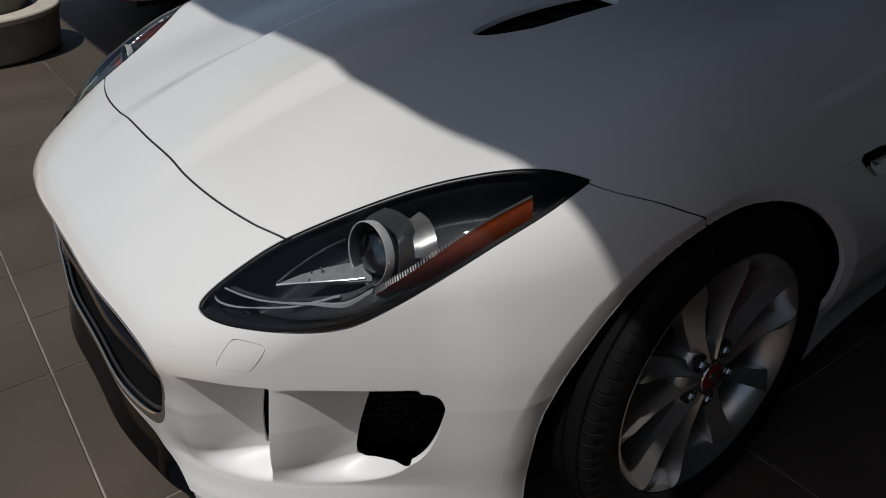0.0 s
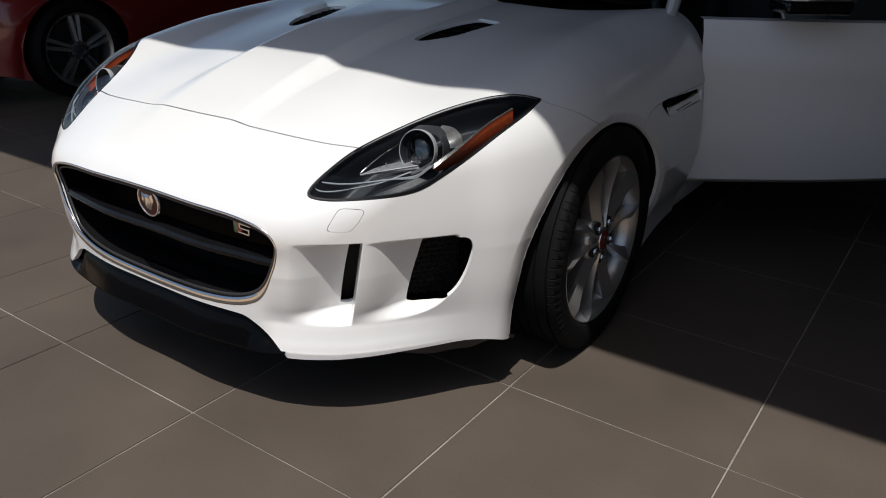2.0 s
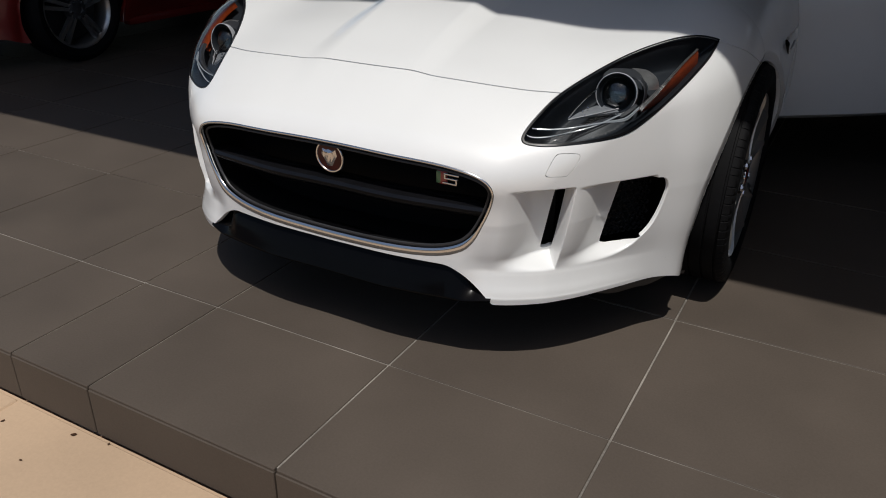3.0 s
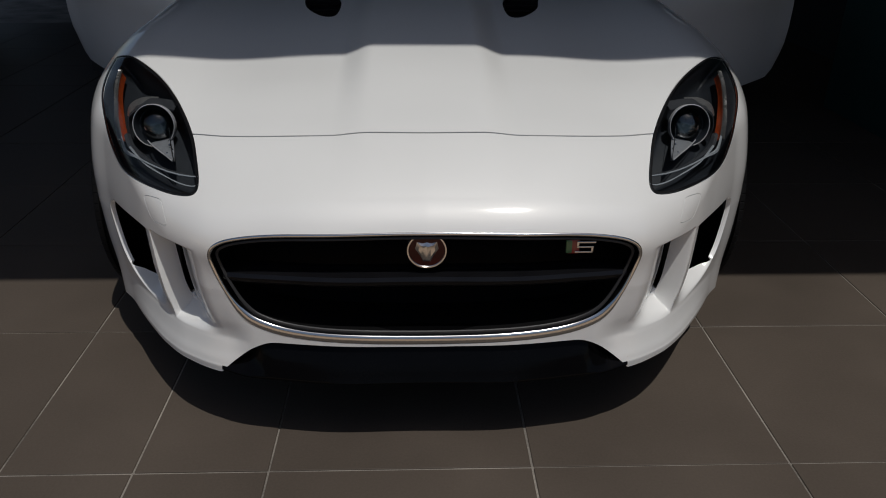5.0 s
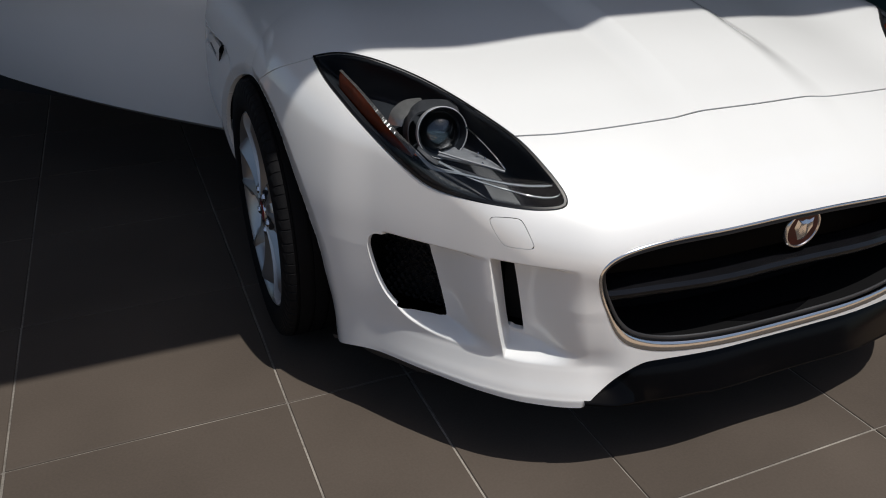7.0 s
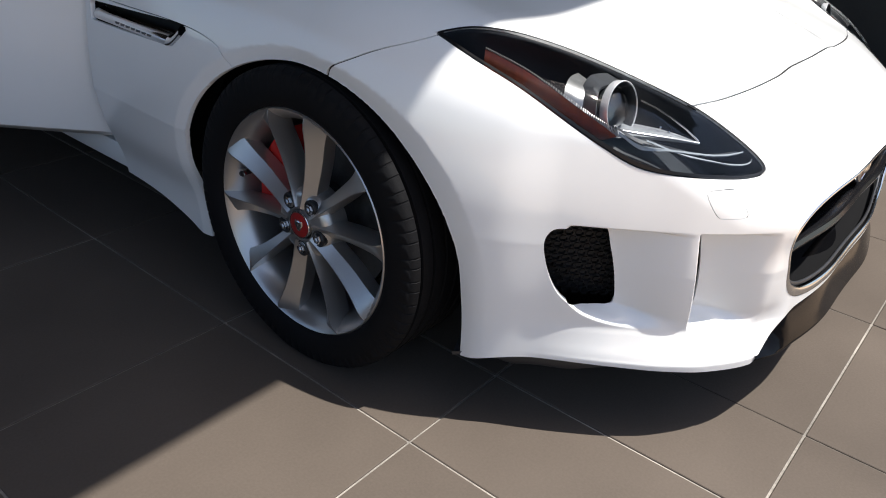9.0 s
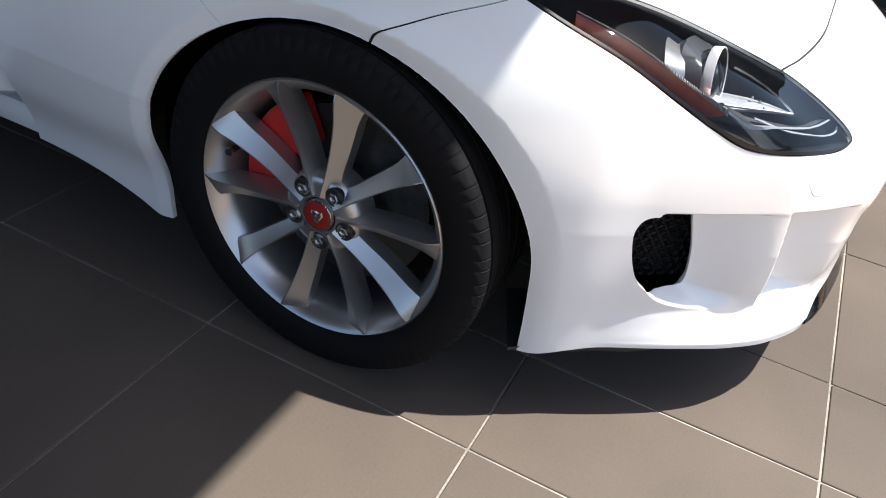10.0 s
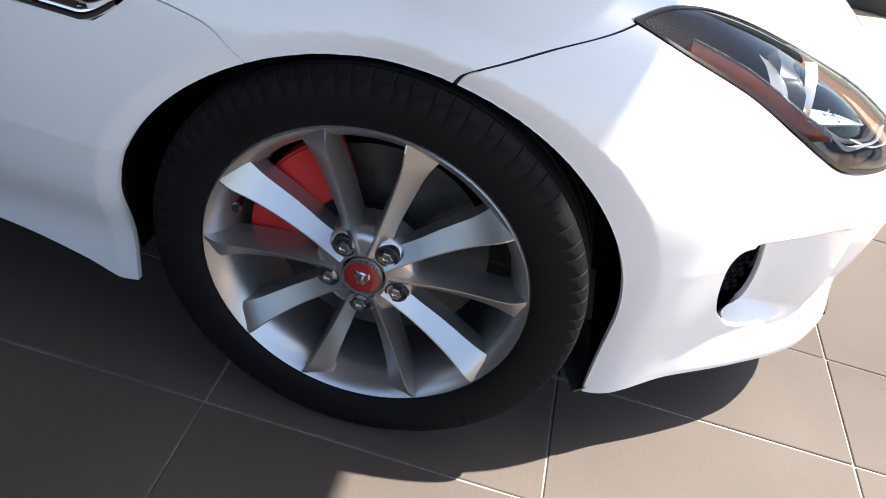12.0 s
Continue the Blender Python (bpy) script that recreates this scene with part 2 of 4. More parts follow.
tagged(part("wall_partition", box_bm(2.46, 2.52, .95, 2.15, 0, 2.6, .004), TEAL, None, smooth=False), "dark teal glazed partition in the shade", "partition", kind="structure")

# ---- car skin ----
def curve(xs, ys):
    """A smooth curve through knots, for arrays."""
    xs, ys = np.array(xs, float), np.array(ys, float)
    d = np.diff(ys) / np.diff(xs)
    m = np.r_[d[0], (d[:-1] + d[1:]) / 2, d[-1]]
    m[1:-1] = np.where(d[:-1] * d[1:] <= 0, 0, m[1:-1])

    def at(x):
        x = np.clip(x, xs[0], xs[-1])
        i = np.clip(np.searchsorted(xs, x) - 1, 0, len(xs) - 2)
        h = xs[i + 1] - xs[i]
        s = (x - xs[i]) / h
        return ((1 + 2 * s) * (1 - s) ** 2 * ys[i] + s * (1 - s) ** 2 * h * m[i]
                + s * s * (3 - 2 * s) * ys[i + 1] + s * s * (s - 1) * h * m[i + 1])
    return at


def step(a, b, x):
    s = np.clip((x - a) / (b - a), 0, 1)
    return s * s * (3 - 2 * s)


def smax(a, b, k):
    h = np.maximum(k - np.abs(a - b), 0)
    return np.maximum(a, b) + h * h / (4 * k)


# plan radius of the nose by angle from straight ahead; half width behind the front axle
NOSE_R = curve([0, 2, 5, 12, 20, 28.5, 35, 40, 46, 55, 62, 67, 78, 90], [.905, .9058, .9095, .9265, .949, .984, .987, .979, .966, .958, .968, .965, .949, .940])
SIDE_X = curve([0, .3, .8, 1.3, 2.0, 2.6, 3.1, 3.5], [.940, .946, .928, .915, .935, .955, .93, .84])
NOSE_BACK = curve([0, .33, .47, .57, .63, .72, .80], [0, .010, .034, .083, .11, .13, .14])
BROW = curve([.38, .44, .48, .52, .55, .58, .61, .65], [0, .003, .010, .020, .025, .022, .012, 0])
HOOD_Z = curve([-.95, -.925, -.90, -.875, -.845, -.80, -.75, -.70, -.60, -.50, -.335, -.10, .10, .30, .60, 1.0, 2.0, 2.8, 3.4],
               [.48, .528, .562, .589, .613, .644, .674, .699, .735, .765, .803, .853, .885, .908, .935, .94, .95, .97, .93])
BULGE = curve([-.85, -.70, -.335, .1, .6], [0, .006, .029, .030, .022])
TUMBLE = curve([.40, .50, .60, .69, .774, .85, .95], [0, 0, .009, .029, .064, .12, .22])
TUCK = curve([.05, .14, .25, .35, .45], [.075, .068, .056, .02, 0])


def arch_field(y, z):
    """Distance to the front wheel opening in side view, negative inside."""
    y = y + .006
    up = np.hypot(y / .391, np.maximum(z - .325, 0) / .356)
    return np.where(z > .325, (up - 1) * .38, np.abs(y) - .391 - np.where(y > 0, .03, .02) * np.maximum(.325 - z, 0))


POCKET_LOW = curve([28, 36, 39.2, 43, 46, 48, 49.6, 51.2, 52.7, 54.2, 55.2, 56.2], [.268, .268, .269, .271, .276, .283, .292, .306, .330, .372, .425, .47])


# flare of the blade under the scoops, by height
LIP = curve([.15, .186, .200, .206, .216, .235, .258, .274, .290, .32, .36, .40], [-.002, -.003, -.004, -.0025, .000, .006, .012, .0155, .014, .008, .003, 0])


def pocket(angle, z):
    """Depth of the two intake scoops in the bumper corner."""
    lean = angle - 8.5 * (np.clip(z, .28, .50) - .40)
    a = step(29, 38.0, lean) * .058 * (1 - step(38.75, 39.15, lean)) + step(38.9, 49, lean) * .047 * (1 - step(54.0, 55.4, angle + 1.3 * step(.455, .490, z)))
    low = POCKET_LOW(angle)
    return a * step(low, low + .036 - .012 * step(44, 52, angle), z) * (1 - step(.484, .494, z))


def body_field(x, y, z):
    """The outer skin of the car: negative inside."""
    x = np.abs(x)
    front = y < 0
    angle = np.degrees(np.arctan2(x, np.maximum(-y, 1e-6)))
    plan = np.where(front, np.hypot(x, y) - NOSE_R(angle), x - SIDE_X(y))
    wide = np.where(front, angle, 90)
    plan = plan + TUMBLE(z) * step(25, 70, wide) * (1 - .45 * step(.25, .75, y)) + TUCK(z) * step(30, 88, wide) * np.where(front, .50 + .12 * step(60, 66.5, angle) + .38 * step(66, 90, angle), 1)
    lip = np.abs(arch_field(y, z))
    band = .030 + .024 * step(.05, .40, -y)
    bevel = np.clip((band - lip) / band, 0, 1)
    plan = plan + (.009 + .008 * step(-.25, .20, -y)) * bevel * bevel / (bevel + .035) * step(60, 66, wide) * (y < .6)
    plan = plan + np.where(front, pocket(angle, z), 0)
    plan = plan - BROW(z) * (1 - step(26, 38, wide))
    plan = plan + LIP(z) * step(23, 28, wide) * (1 - step(41, 60, wide))
    back = y - NOSE_BACK(x) * np.clip((-.3 - y) / .5, 0, 1)
    top = HOOD_Z(back) + BULGE(y) * (1 - step(.13, .215, x)) - .016 * np.exp(-((x - .5) / .16) ** 2)
    slope = 1 - .28 * (1 - step(-.85, -.6, y))
    skin = smax((z - top) * slope, plan, .045 + .085 * step(35, 75, wide))
    return smax(skin, y - 3.45, .2)


def iso(lo, hi, h, field):
    """A quad skin over the field's zero, on a grid of cells of size h; x starts at the middle plane."""
    axes = [np.arange(a, b + h, h) for a, b in zip(lo, hi)]
    gx, gy, gz = np.meshgrid(*axes, indexing="ij")
    f = field(gx, gy, gz)
    s = f < 0
    cell = np.zeros([n - 1 for n in f.shape], int)
    corners = [(i, j, k) for i in (0, 1) for j in (0, 1) for k in (0, 1)]
    nx, ny, nz = cell.shape
    for i, j, k in corners:
        cell += s[i:i + nx, j:j + ny, k:k + nz]
    act = np.argwhere((cell > 0) & (cell < 8))
    index = -np.ones(cell.shape, int)
    index[tuple(act.T)] = np.arange(len(act))
    total, count = np.zeros((len(act), 3)), np.zeros(len(act))
    for c in corners:
        for ax in range(3):
            if c[ax]:
                continue
            d = list(c)
            d[ax] = 1
            fa = f[tuple((act + c).T)]
            fb = f[tuple((act + d).T)]
            hit = (fa < 0) != (fb < 0)
            w = np.where(hit, fa / np.where(hit, fa - fb, 1), 0)
            p = np.tile(np.array(c, float), (len(act), 1))
            p[:, ax] += w
            total[hit] += p[hit]
            count[hit] += 1
    verts = np.array(lo) + (act + total / count[:, None]) * h
    quads = []
    for ax in range(3):
        b, c = (ax + 1) % 3, (ax + 2) % 3
        n = list(f.shape)
        n[ax] -= 1
        sl0, sl1 = [slice(None)] * 3, [slice(None)] * 3
        sl0[ax], sl1[ax] = slice(0, -1), slice(1, None)
        a0, a1 = s[tuple(sl0)], s[tuple(sl1)]
        e = np.argwhere(a0 != a1)
        ok = (e[:, b] > 0) & (e[:, c] > 0) & (e[:, b] < f.shape[b] - 1) & (e[:, c] < f.shape[c] - 1)
        e = e[ok]
        flip = a0[tuple(e.T)]
        off = np.zeros((4, 3), int)
        off[1, b] = off[2, b] = off[2, c] = off[3, c] = -1
        q = np.stack([index[tuple((e + o).T)] for o in off], 1)
        quads.append(np.where(flip[:, None], q, q[:, ::-1]))
    quads = np.concatenate(quads)
    for _ in range(4):
        g = gradient(verts, field)
        verts = verts - g * (field(*verts.T) / np.maximum((g * g).sum(1), .05))[:, None]
    verts[act[:, 0] == 0, 0] = 0
    tris = np.concatenate([quads[:, [0, 1, 2]], quads[:, [0, 2, 3]]])
    return verts, tris


def gradient(p, field, e=.0015):
    cols = []
    for ax in range(3):
        d = np.zeros(3)
        d[ax] = e
        cols.append((field(*(p + d).T) - field(*(p - d).T)) / (2 * e))
    return np.stack(cols, 1)


def unit(a):
    return a / np.maximum(np.linalg.norm(a, axis=1), 1e-9)[:, None]


def clip(mesh, f):
    """The part of a triangle mesh where f is negative, cut cleanly along f = 0."""
    verts, tris = mesh
    s = f < 0
    n = s[tris].sum(1)
    out = [tris[n == 3]]
    extra, known = [], {}

    def cross(a, b):
        key = (a, b) if a < b else (b, a)
        if key not in known:
            w = f[a] / (f[a] - f[b])
            known[key] = len(verts) + len(extra)
            extra.append(verts[a] + w * (verts[b] - verts[a]))
        return known[key]
    more = []
    for t in tris[(n == 1) | (n == 2)]:
        one = s[t].sum() == 1
        k = int(np.argmax(s[t] if one else ~s[t]))
        a, b, c = int(t[k]), int(t[(k + 1) % 3]), int(t[(k + 2) % 3])
        p, q = cross(a, b), cross(a, c)
        more += [(a, p, q)] if one else [(p, b, c), (p, c, q)]
    if more:
        out.append(np.array(more))
    tris = np.concatenate(out)
    verts = np.concatenate([verts, np.array(extra).reshape(-1, 3)])
    used, inv = np.unique(tris, return_inverse=True)
    return verts[used], inv.reshape(-1, 3)


def outline(points, per=8, closed=True):
    """A smooth closed line through a few points of a plane."""
    p = np.array(points, float)
    n, out = len(p), []
    for i in range(n if closed else n - 1):
        a, b, c, d = (p[(i + k) % n] if closed else p[np.clip(i + k, 0, n - 1)] for k in (-1, 0, 1, 2))
        for t in np.arange(per) / per:
            out.append(.5 * (2 * b + (c - a) * t + (2 * a - 5 * b + 4 * c - d) * t * t + (3 * b - a - 3 * c + d) * t ** 3))
    if not closed:
        out.append(p[-1])
    return np.array(out)


def inside_field(poly, u, v):
    """Signed distance to a closed line, negative inside."""
    best, wind = np.full(len(u), 9.0), np.zeros(len(u), bool)
    for (x0, y0), (x1, y1) in zip(poly, np.roll(poly, -1, 0)):
        dx, dy = x1 - x0, y1 - y0
        t = np.clip(((u - x0) * dx + (v - y0) * dy) / (dx * dx + dy * dy + 1e-12), 0, 1)
        best = np.minimum(best, np.hypot(u - x0 - t * dx, v - y0 - t * dy))
        cr = ((y0 > v) != (y1 > v)) & (u < dx * (v - y0) / (dy if abs(dy) > 1e-9 else 1e-9) + x0)
        wind ^= cr
    return np.where(wind, -best, best)


LAMP_EDGE = [(.8185, -.267, .777), (.8175, -.2615, .778), (.814, -.2645, .779), (.762, -.314, .793), (.694, -.385, .780), (.634, -.458, .757), (.578, -.548, .723), (.529, -.651, .683),
             (.504, -.720, .643), (.490, -.770, .608), (.494, -.790, .588), (.520, -.787, .580), (.574, -.762, .582), (.650, -.712, .595),
             (.707, -.652, .611), (.744, -.592, .640), (.776, -.522, .678), (.802, -.440, .716), (.818, -.352, .751)]
LAMP_ALONG = np.array((.492, .820, .292))
LAMP_UP = np.array((.396, -.506, .766))
LAMP_ACROSS = np.cross(LAMP_UP, LAMP_ALONG)


def lamp_plane(p):
    """Places as seen square on to the headlight."""
    p = np.asarray(p, float)
    return np.stack([p @ LAMP_ALONG, p @ LAMP_ACROSS], -1)


HEADLIGHT = outline(lamp_plane(LAMP_EDGE))
GRILLE_HALF = [(0, .552), (.20, .549), (.32, .545), (.405, .534), (.450, .517), (.468, .492), (.466, .462), (.449, .412), (.418, .354), (.375, .319), (.295, .297), (.145, .287), (0, .283)]
GRILLE = outline(GRILLE_HALF + [(-x, z) for x, z in GRILLE_HALF[-2:0:-1]])
LOW_EDGE = curve([0, 20.5, 22.0, 24.0, 26.0, 27.8, 28.5, 28.9, 40, 50, 57, 61, 64, 67, 90], [.271, .276, .273, .257, .230, .200, .1865, .1845, .188, .191, .188, .176, .158, .147, .147])
LOW_SIDE = curve([0, .40, .48, .6, .9], [.138, .138, .163, .187, .197])
SEAM_Y = curve([0, .146, .2, .323, .453, .531, .6], [-.701, -.699, -.699, -.693, -.671, -.650, -.640])
SEAM_SIDE = curve([.60, .677, .695, .718, .743, .773, .85], [-.070, -.079, -.092, -.135, -.186, -.262, -.40])
HOOD_SIDE = curve([.15, .197, .233, .28, .342, .60, .82, .9], [.60, .640, .667, .680, .687, .689, .689, .689])
VENT = outline([(49.2, .476), (51.5, .483), (54.2, .486), (55.6, .479), (56.2, .458), (56.0, .430), (55.2, .387), (54.0, .350), (52.3, .324), (50.3, .311), (48.4, .306), (47.1, .306), (46.5, .317), (47.2, .38), (48.3, .44)], 6)
SLOT = outline([(37.8, .472), (38.1, .482), (39.3, .484), (39.45, .476), (38.80, .40), (38.2, .33), (37.9, .313), (37.0, .309), (36.3, .312), (36.2, .322), (36.9, .40)], 6)
HOOD_VENT = outline([(.262, -.066), (.246, -.03), (.244, .06), (.262, .16), (.292, .243), (.33, .252), (.372, .25), (.378, .225), (.362, .12), (.345, .03), (.30, -.05)], 5)
SIDE_VENT = outline([(.346, .684), (.352, .672), (.385, .642), (.405, .636), (.50, .633), (.735, .629), (.748, .633), (.75, .655), (.748, .674), (.70, .678), (.55, .684), (.40, .689)], 4)
WASHER = outline([(37.2, .577), (38.7, .577), (39.9, .575), (40.1, .568), (39.4, .547), (38.6, .530), (38.1, .525), (36.6, .525), (35.3, .527), (35.2, .534), (36.0, .558), (36.6, .572)], 4)
H = .0072


def angles(v):
    return np.degrees(np.arctan2(np.abs(v[:, 0]), -v[:, 1]))


def panel_seam(v):
    """Distance behind the joint between bumper and hood."""
    back = np.where(v[:, 2] < .55, v[:, 1], np.where(v[:, 0] < .66, v[:, 1] - SEAM_Y(v[:, 0]), v[:, 1] - SEAM_SIDE(v[:, 2])))
    over_lamp = (v[:, 0] > .66) & (v[:, 0] < .812) & (v[:, 2] > .7) & (v[:, 1] > -.428 + 1.006 * (v[:, 0] - .66))
    return np.where(over_lamp, np.maximum(back, .05), back)


def corner_zone(v):
    """Negative in the scooped corner of the bumper, which has a finer skin."""
    a = angles(v)
    return np.maximum(np.maximum(28.5 - a, a - 58.5) * .0165, np.maximum(.145 - v[:, 2], v[:, 2] - .512)) + (v[:, 1] > -.3)


def join(a, b):
    return np.concatenate([a[0], b[0]]), np.concatenate([a[1], b[1] + len(a[0])])


def build_skin():
    """Cuts the front skin into panels; each is a half, at x of 0 or more."""
    skin = iso((-H / 2, -.95, .12), (1.0, 1.02, .99), H, body_field)
    corner = iso((.40, -.92, .13), (.88, -.40, .525), H / 3, body_field)
    skin = join(clip(skin, -corner_zone(skin[0])), clip(corner, corner_zone(corner[0])))
    v = skin[0]
    low = np.where(v[:, 1] < 0, LOW_EDGE(angles(v)), LOW_SIDE(v[:, 1])) - v[:, 2]
    skin = clip(skin, low)
    v = skin[0]
    skin = clip(skin, np.where(v[:, 0] > .5, -arch_field(v[:, 1], v[:, 2]), -1))
    v = skin[0]
    skin = clip(skin, np.where(v[:, 1] < -.6, -inside_field(GRILLE, v[:, 0], v[:, 2]), -1))
    for shape in (VENT, SLOT):
        v = skin[0]
        near = (v[:, 1] < -.3) & (v[:, 2] < .56) & (v[:, 0] > .4)
        f = np.full(len(v), -1.0)
        f[near] = -inside_field(shape * (.0167, 1), angles(v[near]) * .0167, v[near][:, 2])
        skin = clip(skin, f)
    v = skin[0]
    skin = clip(skin, np.where((v[:, 2] > .8) & (v[:, 0] > .2) & (v[:, 0] < .45), -inside_field(HOOD_VENT, v[:, 0], v[:, 1]), -1))
    v = skin[0]
    near = (v[:, 1] < -.2) & (v[:, 2] > .5)
    f = np.full(len(v), 1.0)
    f[near] = inside_field(HEADLIGHT, *lamp_plane(v[near]).T)
    lens = clip(skin, f + .0025)
    rest = clip(skin, -f)
    v = rest[0]
    near = (v[:, 1] < -.6) & (v[:, 2] > .5) & (v[:, 2] < .62) & (v[:, 0] > .5)
    f = np.full(len(v), 1.0)
    f[near] = inside_field(WASHER * (.0171, 1), angles(v[near]) * .0171, v[near][:, 2])
    washer = clip(rest, f + .0006)
    rest = clip(rest, .0006 - f)
    seam = panel_seam
    gap = lambda v: .0020 + .0011 * (v[:, 0] > .66)
    bumper = clip(rest, seam(rest[0]) + gap(rest[0]))
    upper = clip(rest, gap(rest[0]) - seam(rest[0]))
    under = clip(rest, np.abs(seam(rest[0])) - .03)

    def side(v):
        return np.where((v[:, 0] > .8) & (v[:, 1] > .1), v[:, 2] - HOOD_SIDE(v[:, 1]), np.where((v[:, 1] > .1) & (v[:, 2] < .62), -1, 1))
    fender = clip(upper, side(upper[0]) + .0012)
    hood = clip(upper, .0012 - side(upper[0]))
    hood = clip(hood, hood[0][:, 1] - (.53 + .08 * step(.3, .6, hood[0][:, 0]) + .20 * step(.68, .78, hood[0][:, 0])))
    fender = clip(fender, fender[0][:, 1] - .775)
    v = fender[0]
    fender = clip(fender, -inside_field(SIDE_VENT, v[:, 1], v[:, 2]))
    v = upper[0]
    under_side = clip(upper, np.where(v[:, 1] < .33, np.abs(side(v)) - .03, 1))
    return dict(lens=lens, bumper=bumper, hood=hood, fender=fender, washer=washer, under=under, under_side=under_side)


def panel(name, mesh, mat, parent, label="", side=0, deep=.012):
    """A panel from a half skin: mirrored (side 0) or on one side, with its edges turned in."""
    v, t = mesh
    n = unit(gradient(v, body_field))
    e = np.concatenate([t[:, [0, 1]], t[:, [1, 2]], t[:, [2, 0]]])
    es = np.sort(e, 1)
    _, first, cnt = np.unique(es, axis=0, return_index=True, return_counts=True)
    rim = e[first[cnt == 1]]
    if side == 0:
        rim = rim[~((v[rim[:, 0], 0] < 1e-4) & (v[rim[:, 1], 0] < 1e-4))]
    rim = rim[(np.abs(corner_zone(v[rim[:, 0]])) > 1e-5) | (np.abs(corner_zone(v[rim[:, 1]])) > 1e-5)]
    ids = np.unique(rim)
    pos = {int(i): k for k, i in enumerate(ids)}
    base = len(v)
    m = len(ids)
    turned = np.where(np.abs(panel_seam(v[ids])) < .008, .004, deep)[:, None]
    vv = np.concatenate([v, v[ids], v[ids] - n[ids] * turned])
    away = np.zeros((m, 3))
    edge_n = unit(np.cross(v[rim[:, 1]] - v[rim[:, 0]], n[rim[:, 0]]))
    for (a, b), w in zip(rim, edge_n):
        away[pos[int(a)]] += w
        away[pos[int(b)]] += w
    away = unit(away)
    nn = np.concatenate([n, unit(away + n[ids] * .5), away])
    faces = [tuple(f) for f in t]
    for a, b in rim:
        i, j = base + pos[int(a)], base + pos[int(b)]
        faces.append((j, i, i + m, j + m))
    if side <= 0:
        mv, mn = vv * (-1, 1, 1), nn * (-1, 1, 1)
        mf = [tuple(reversed(f)) for f in faces]
        if side == 0:
            k = len(vv)
            faces = faces + [tuple(i + k for i in f) for f in mf]
            vv, nn = np.concatenate([vv, mv]), np.concatenate([nn, mn])
        else:
            vv, nn, faces = mv, mn, mf
    return mesh_object(name, vv, faces, mat, parent, label, True, nn)


def pieces(v, t):
    """The connected pieces of a triangle mesh, without specks."""
    mark = np.arange(len(v))
    while True:
        low = mark[t].min(1)
        nxt = mark.copy()
        np.minimum.at(nxt, t.ravel(), np.repeat(low, 3))
        nxt = nxt[nxt]
        if (nxt == mark).all():
            break
        mark = nxt
    for m in np.unique(mark[t[:, 0]]):
        tt = t[mark[t[:, 0]] == m]
        if len(tt) > 60:
            used, inv = np.unique(tt, return_inverse=True)
            yield v[used], inv.reshape(-1, 3)


car = tagged(new("sports_car"), "white two-seat sports car with both doors standing open", "car")
panels = build_skin()
hood = panel("hood", panels["hood"], PAINT, car)
bumper = panel("front_bumper", panels["bumper"], PAINT, car)
for sgn in (1, -1):
    panel("fender", panels["fender"], PAINT, car, side=sgn)
    panel("washer_cover", panels["washer"], PAINT, car, "small washer flap flush in the bumper", side=sgn)
for key in ("under", "under_side"):
    v, t = panels[key]
    v = v - unit(gradient(v, body_field)) * (.0045 if key == "under" else .011)
    for v, t in pieces(v, t):
        for sgn in (1, -1):
            mesh_object("seam_channel", v * (sgn, 1, 1), t if sgn > 0 else t[:, ::-1], SEAM, car)
v, t = panels["bumper"]
around = (angles(v) > 33) & (angles(v) < 58) & (v[:, 2] > .28) & (v[:, 2] < .50) & (v[:, 1] < -.3)
for shape in (VENT, SLOT):
    hole = inside_field(shape * (.0167, 1), angles(v[around]) * .0167, v[around][:, 2])
    rim_dist = hole if shape is VENT else np.minimum(rim_dist, hole)
around[around] = rim_dist < .012
shell = clip((v, t), np.where(around, -1.0, 1.0))
shell = (shell[0] - unit(gradient(shell[0], body_field)) * .007, shell[1])
for sgn in (1, -1):
    mesh_object("intake_shell", shell[0] * (sgn, 1, 1), shell[1] if sgn < 0 else shell[1][:, ::-1], BLACK_PLASTIC, car, "", True)


def front_y(x):
    """The plan line of the nose at a half width x."""
    a = np.linspace(0, 60, 600)
    r = NOSE_R(a)
    return -np.interp(abs(x), r * np.sin(np.radians(a)), r * np.cos(np.radians(a)))


def strip_mesh(name, sections, mat, parent, label=""):
    """A skin through rows of points."""
    bm = bmesh.new()
    rows = [[bm.verts.new(tuple(map(float, p))) for p in s] for s in sections]
    for p, q in zip(rows, rows[1:]):
        for k in range(len(p) - 1):
            bm.faces.new((p[k], p[k + 1], q[k + 1], q[k]))
    return part(name, bm, mat, parent, label)


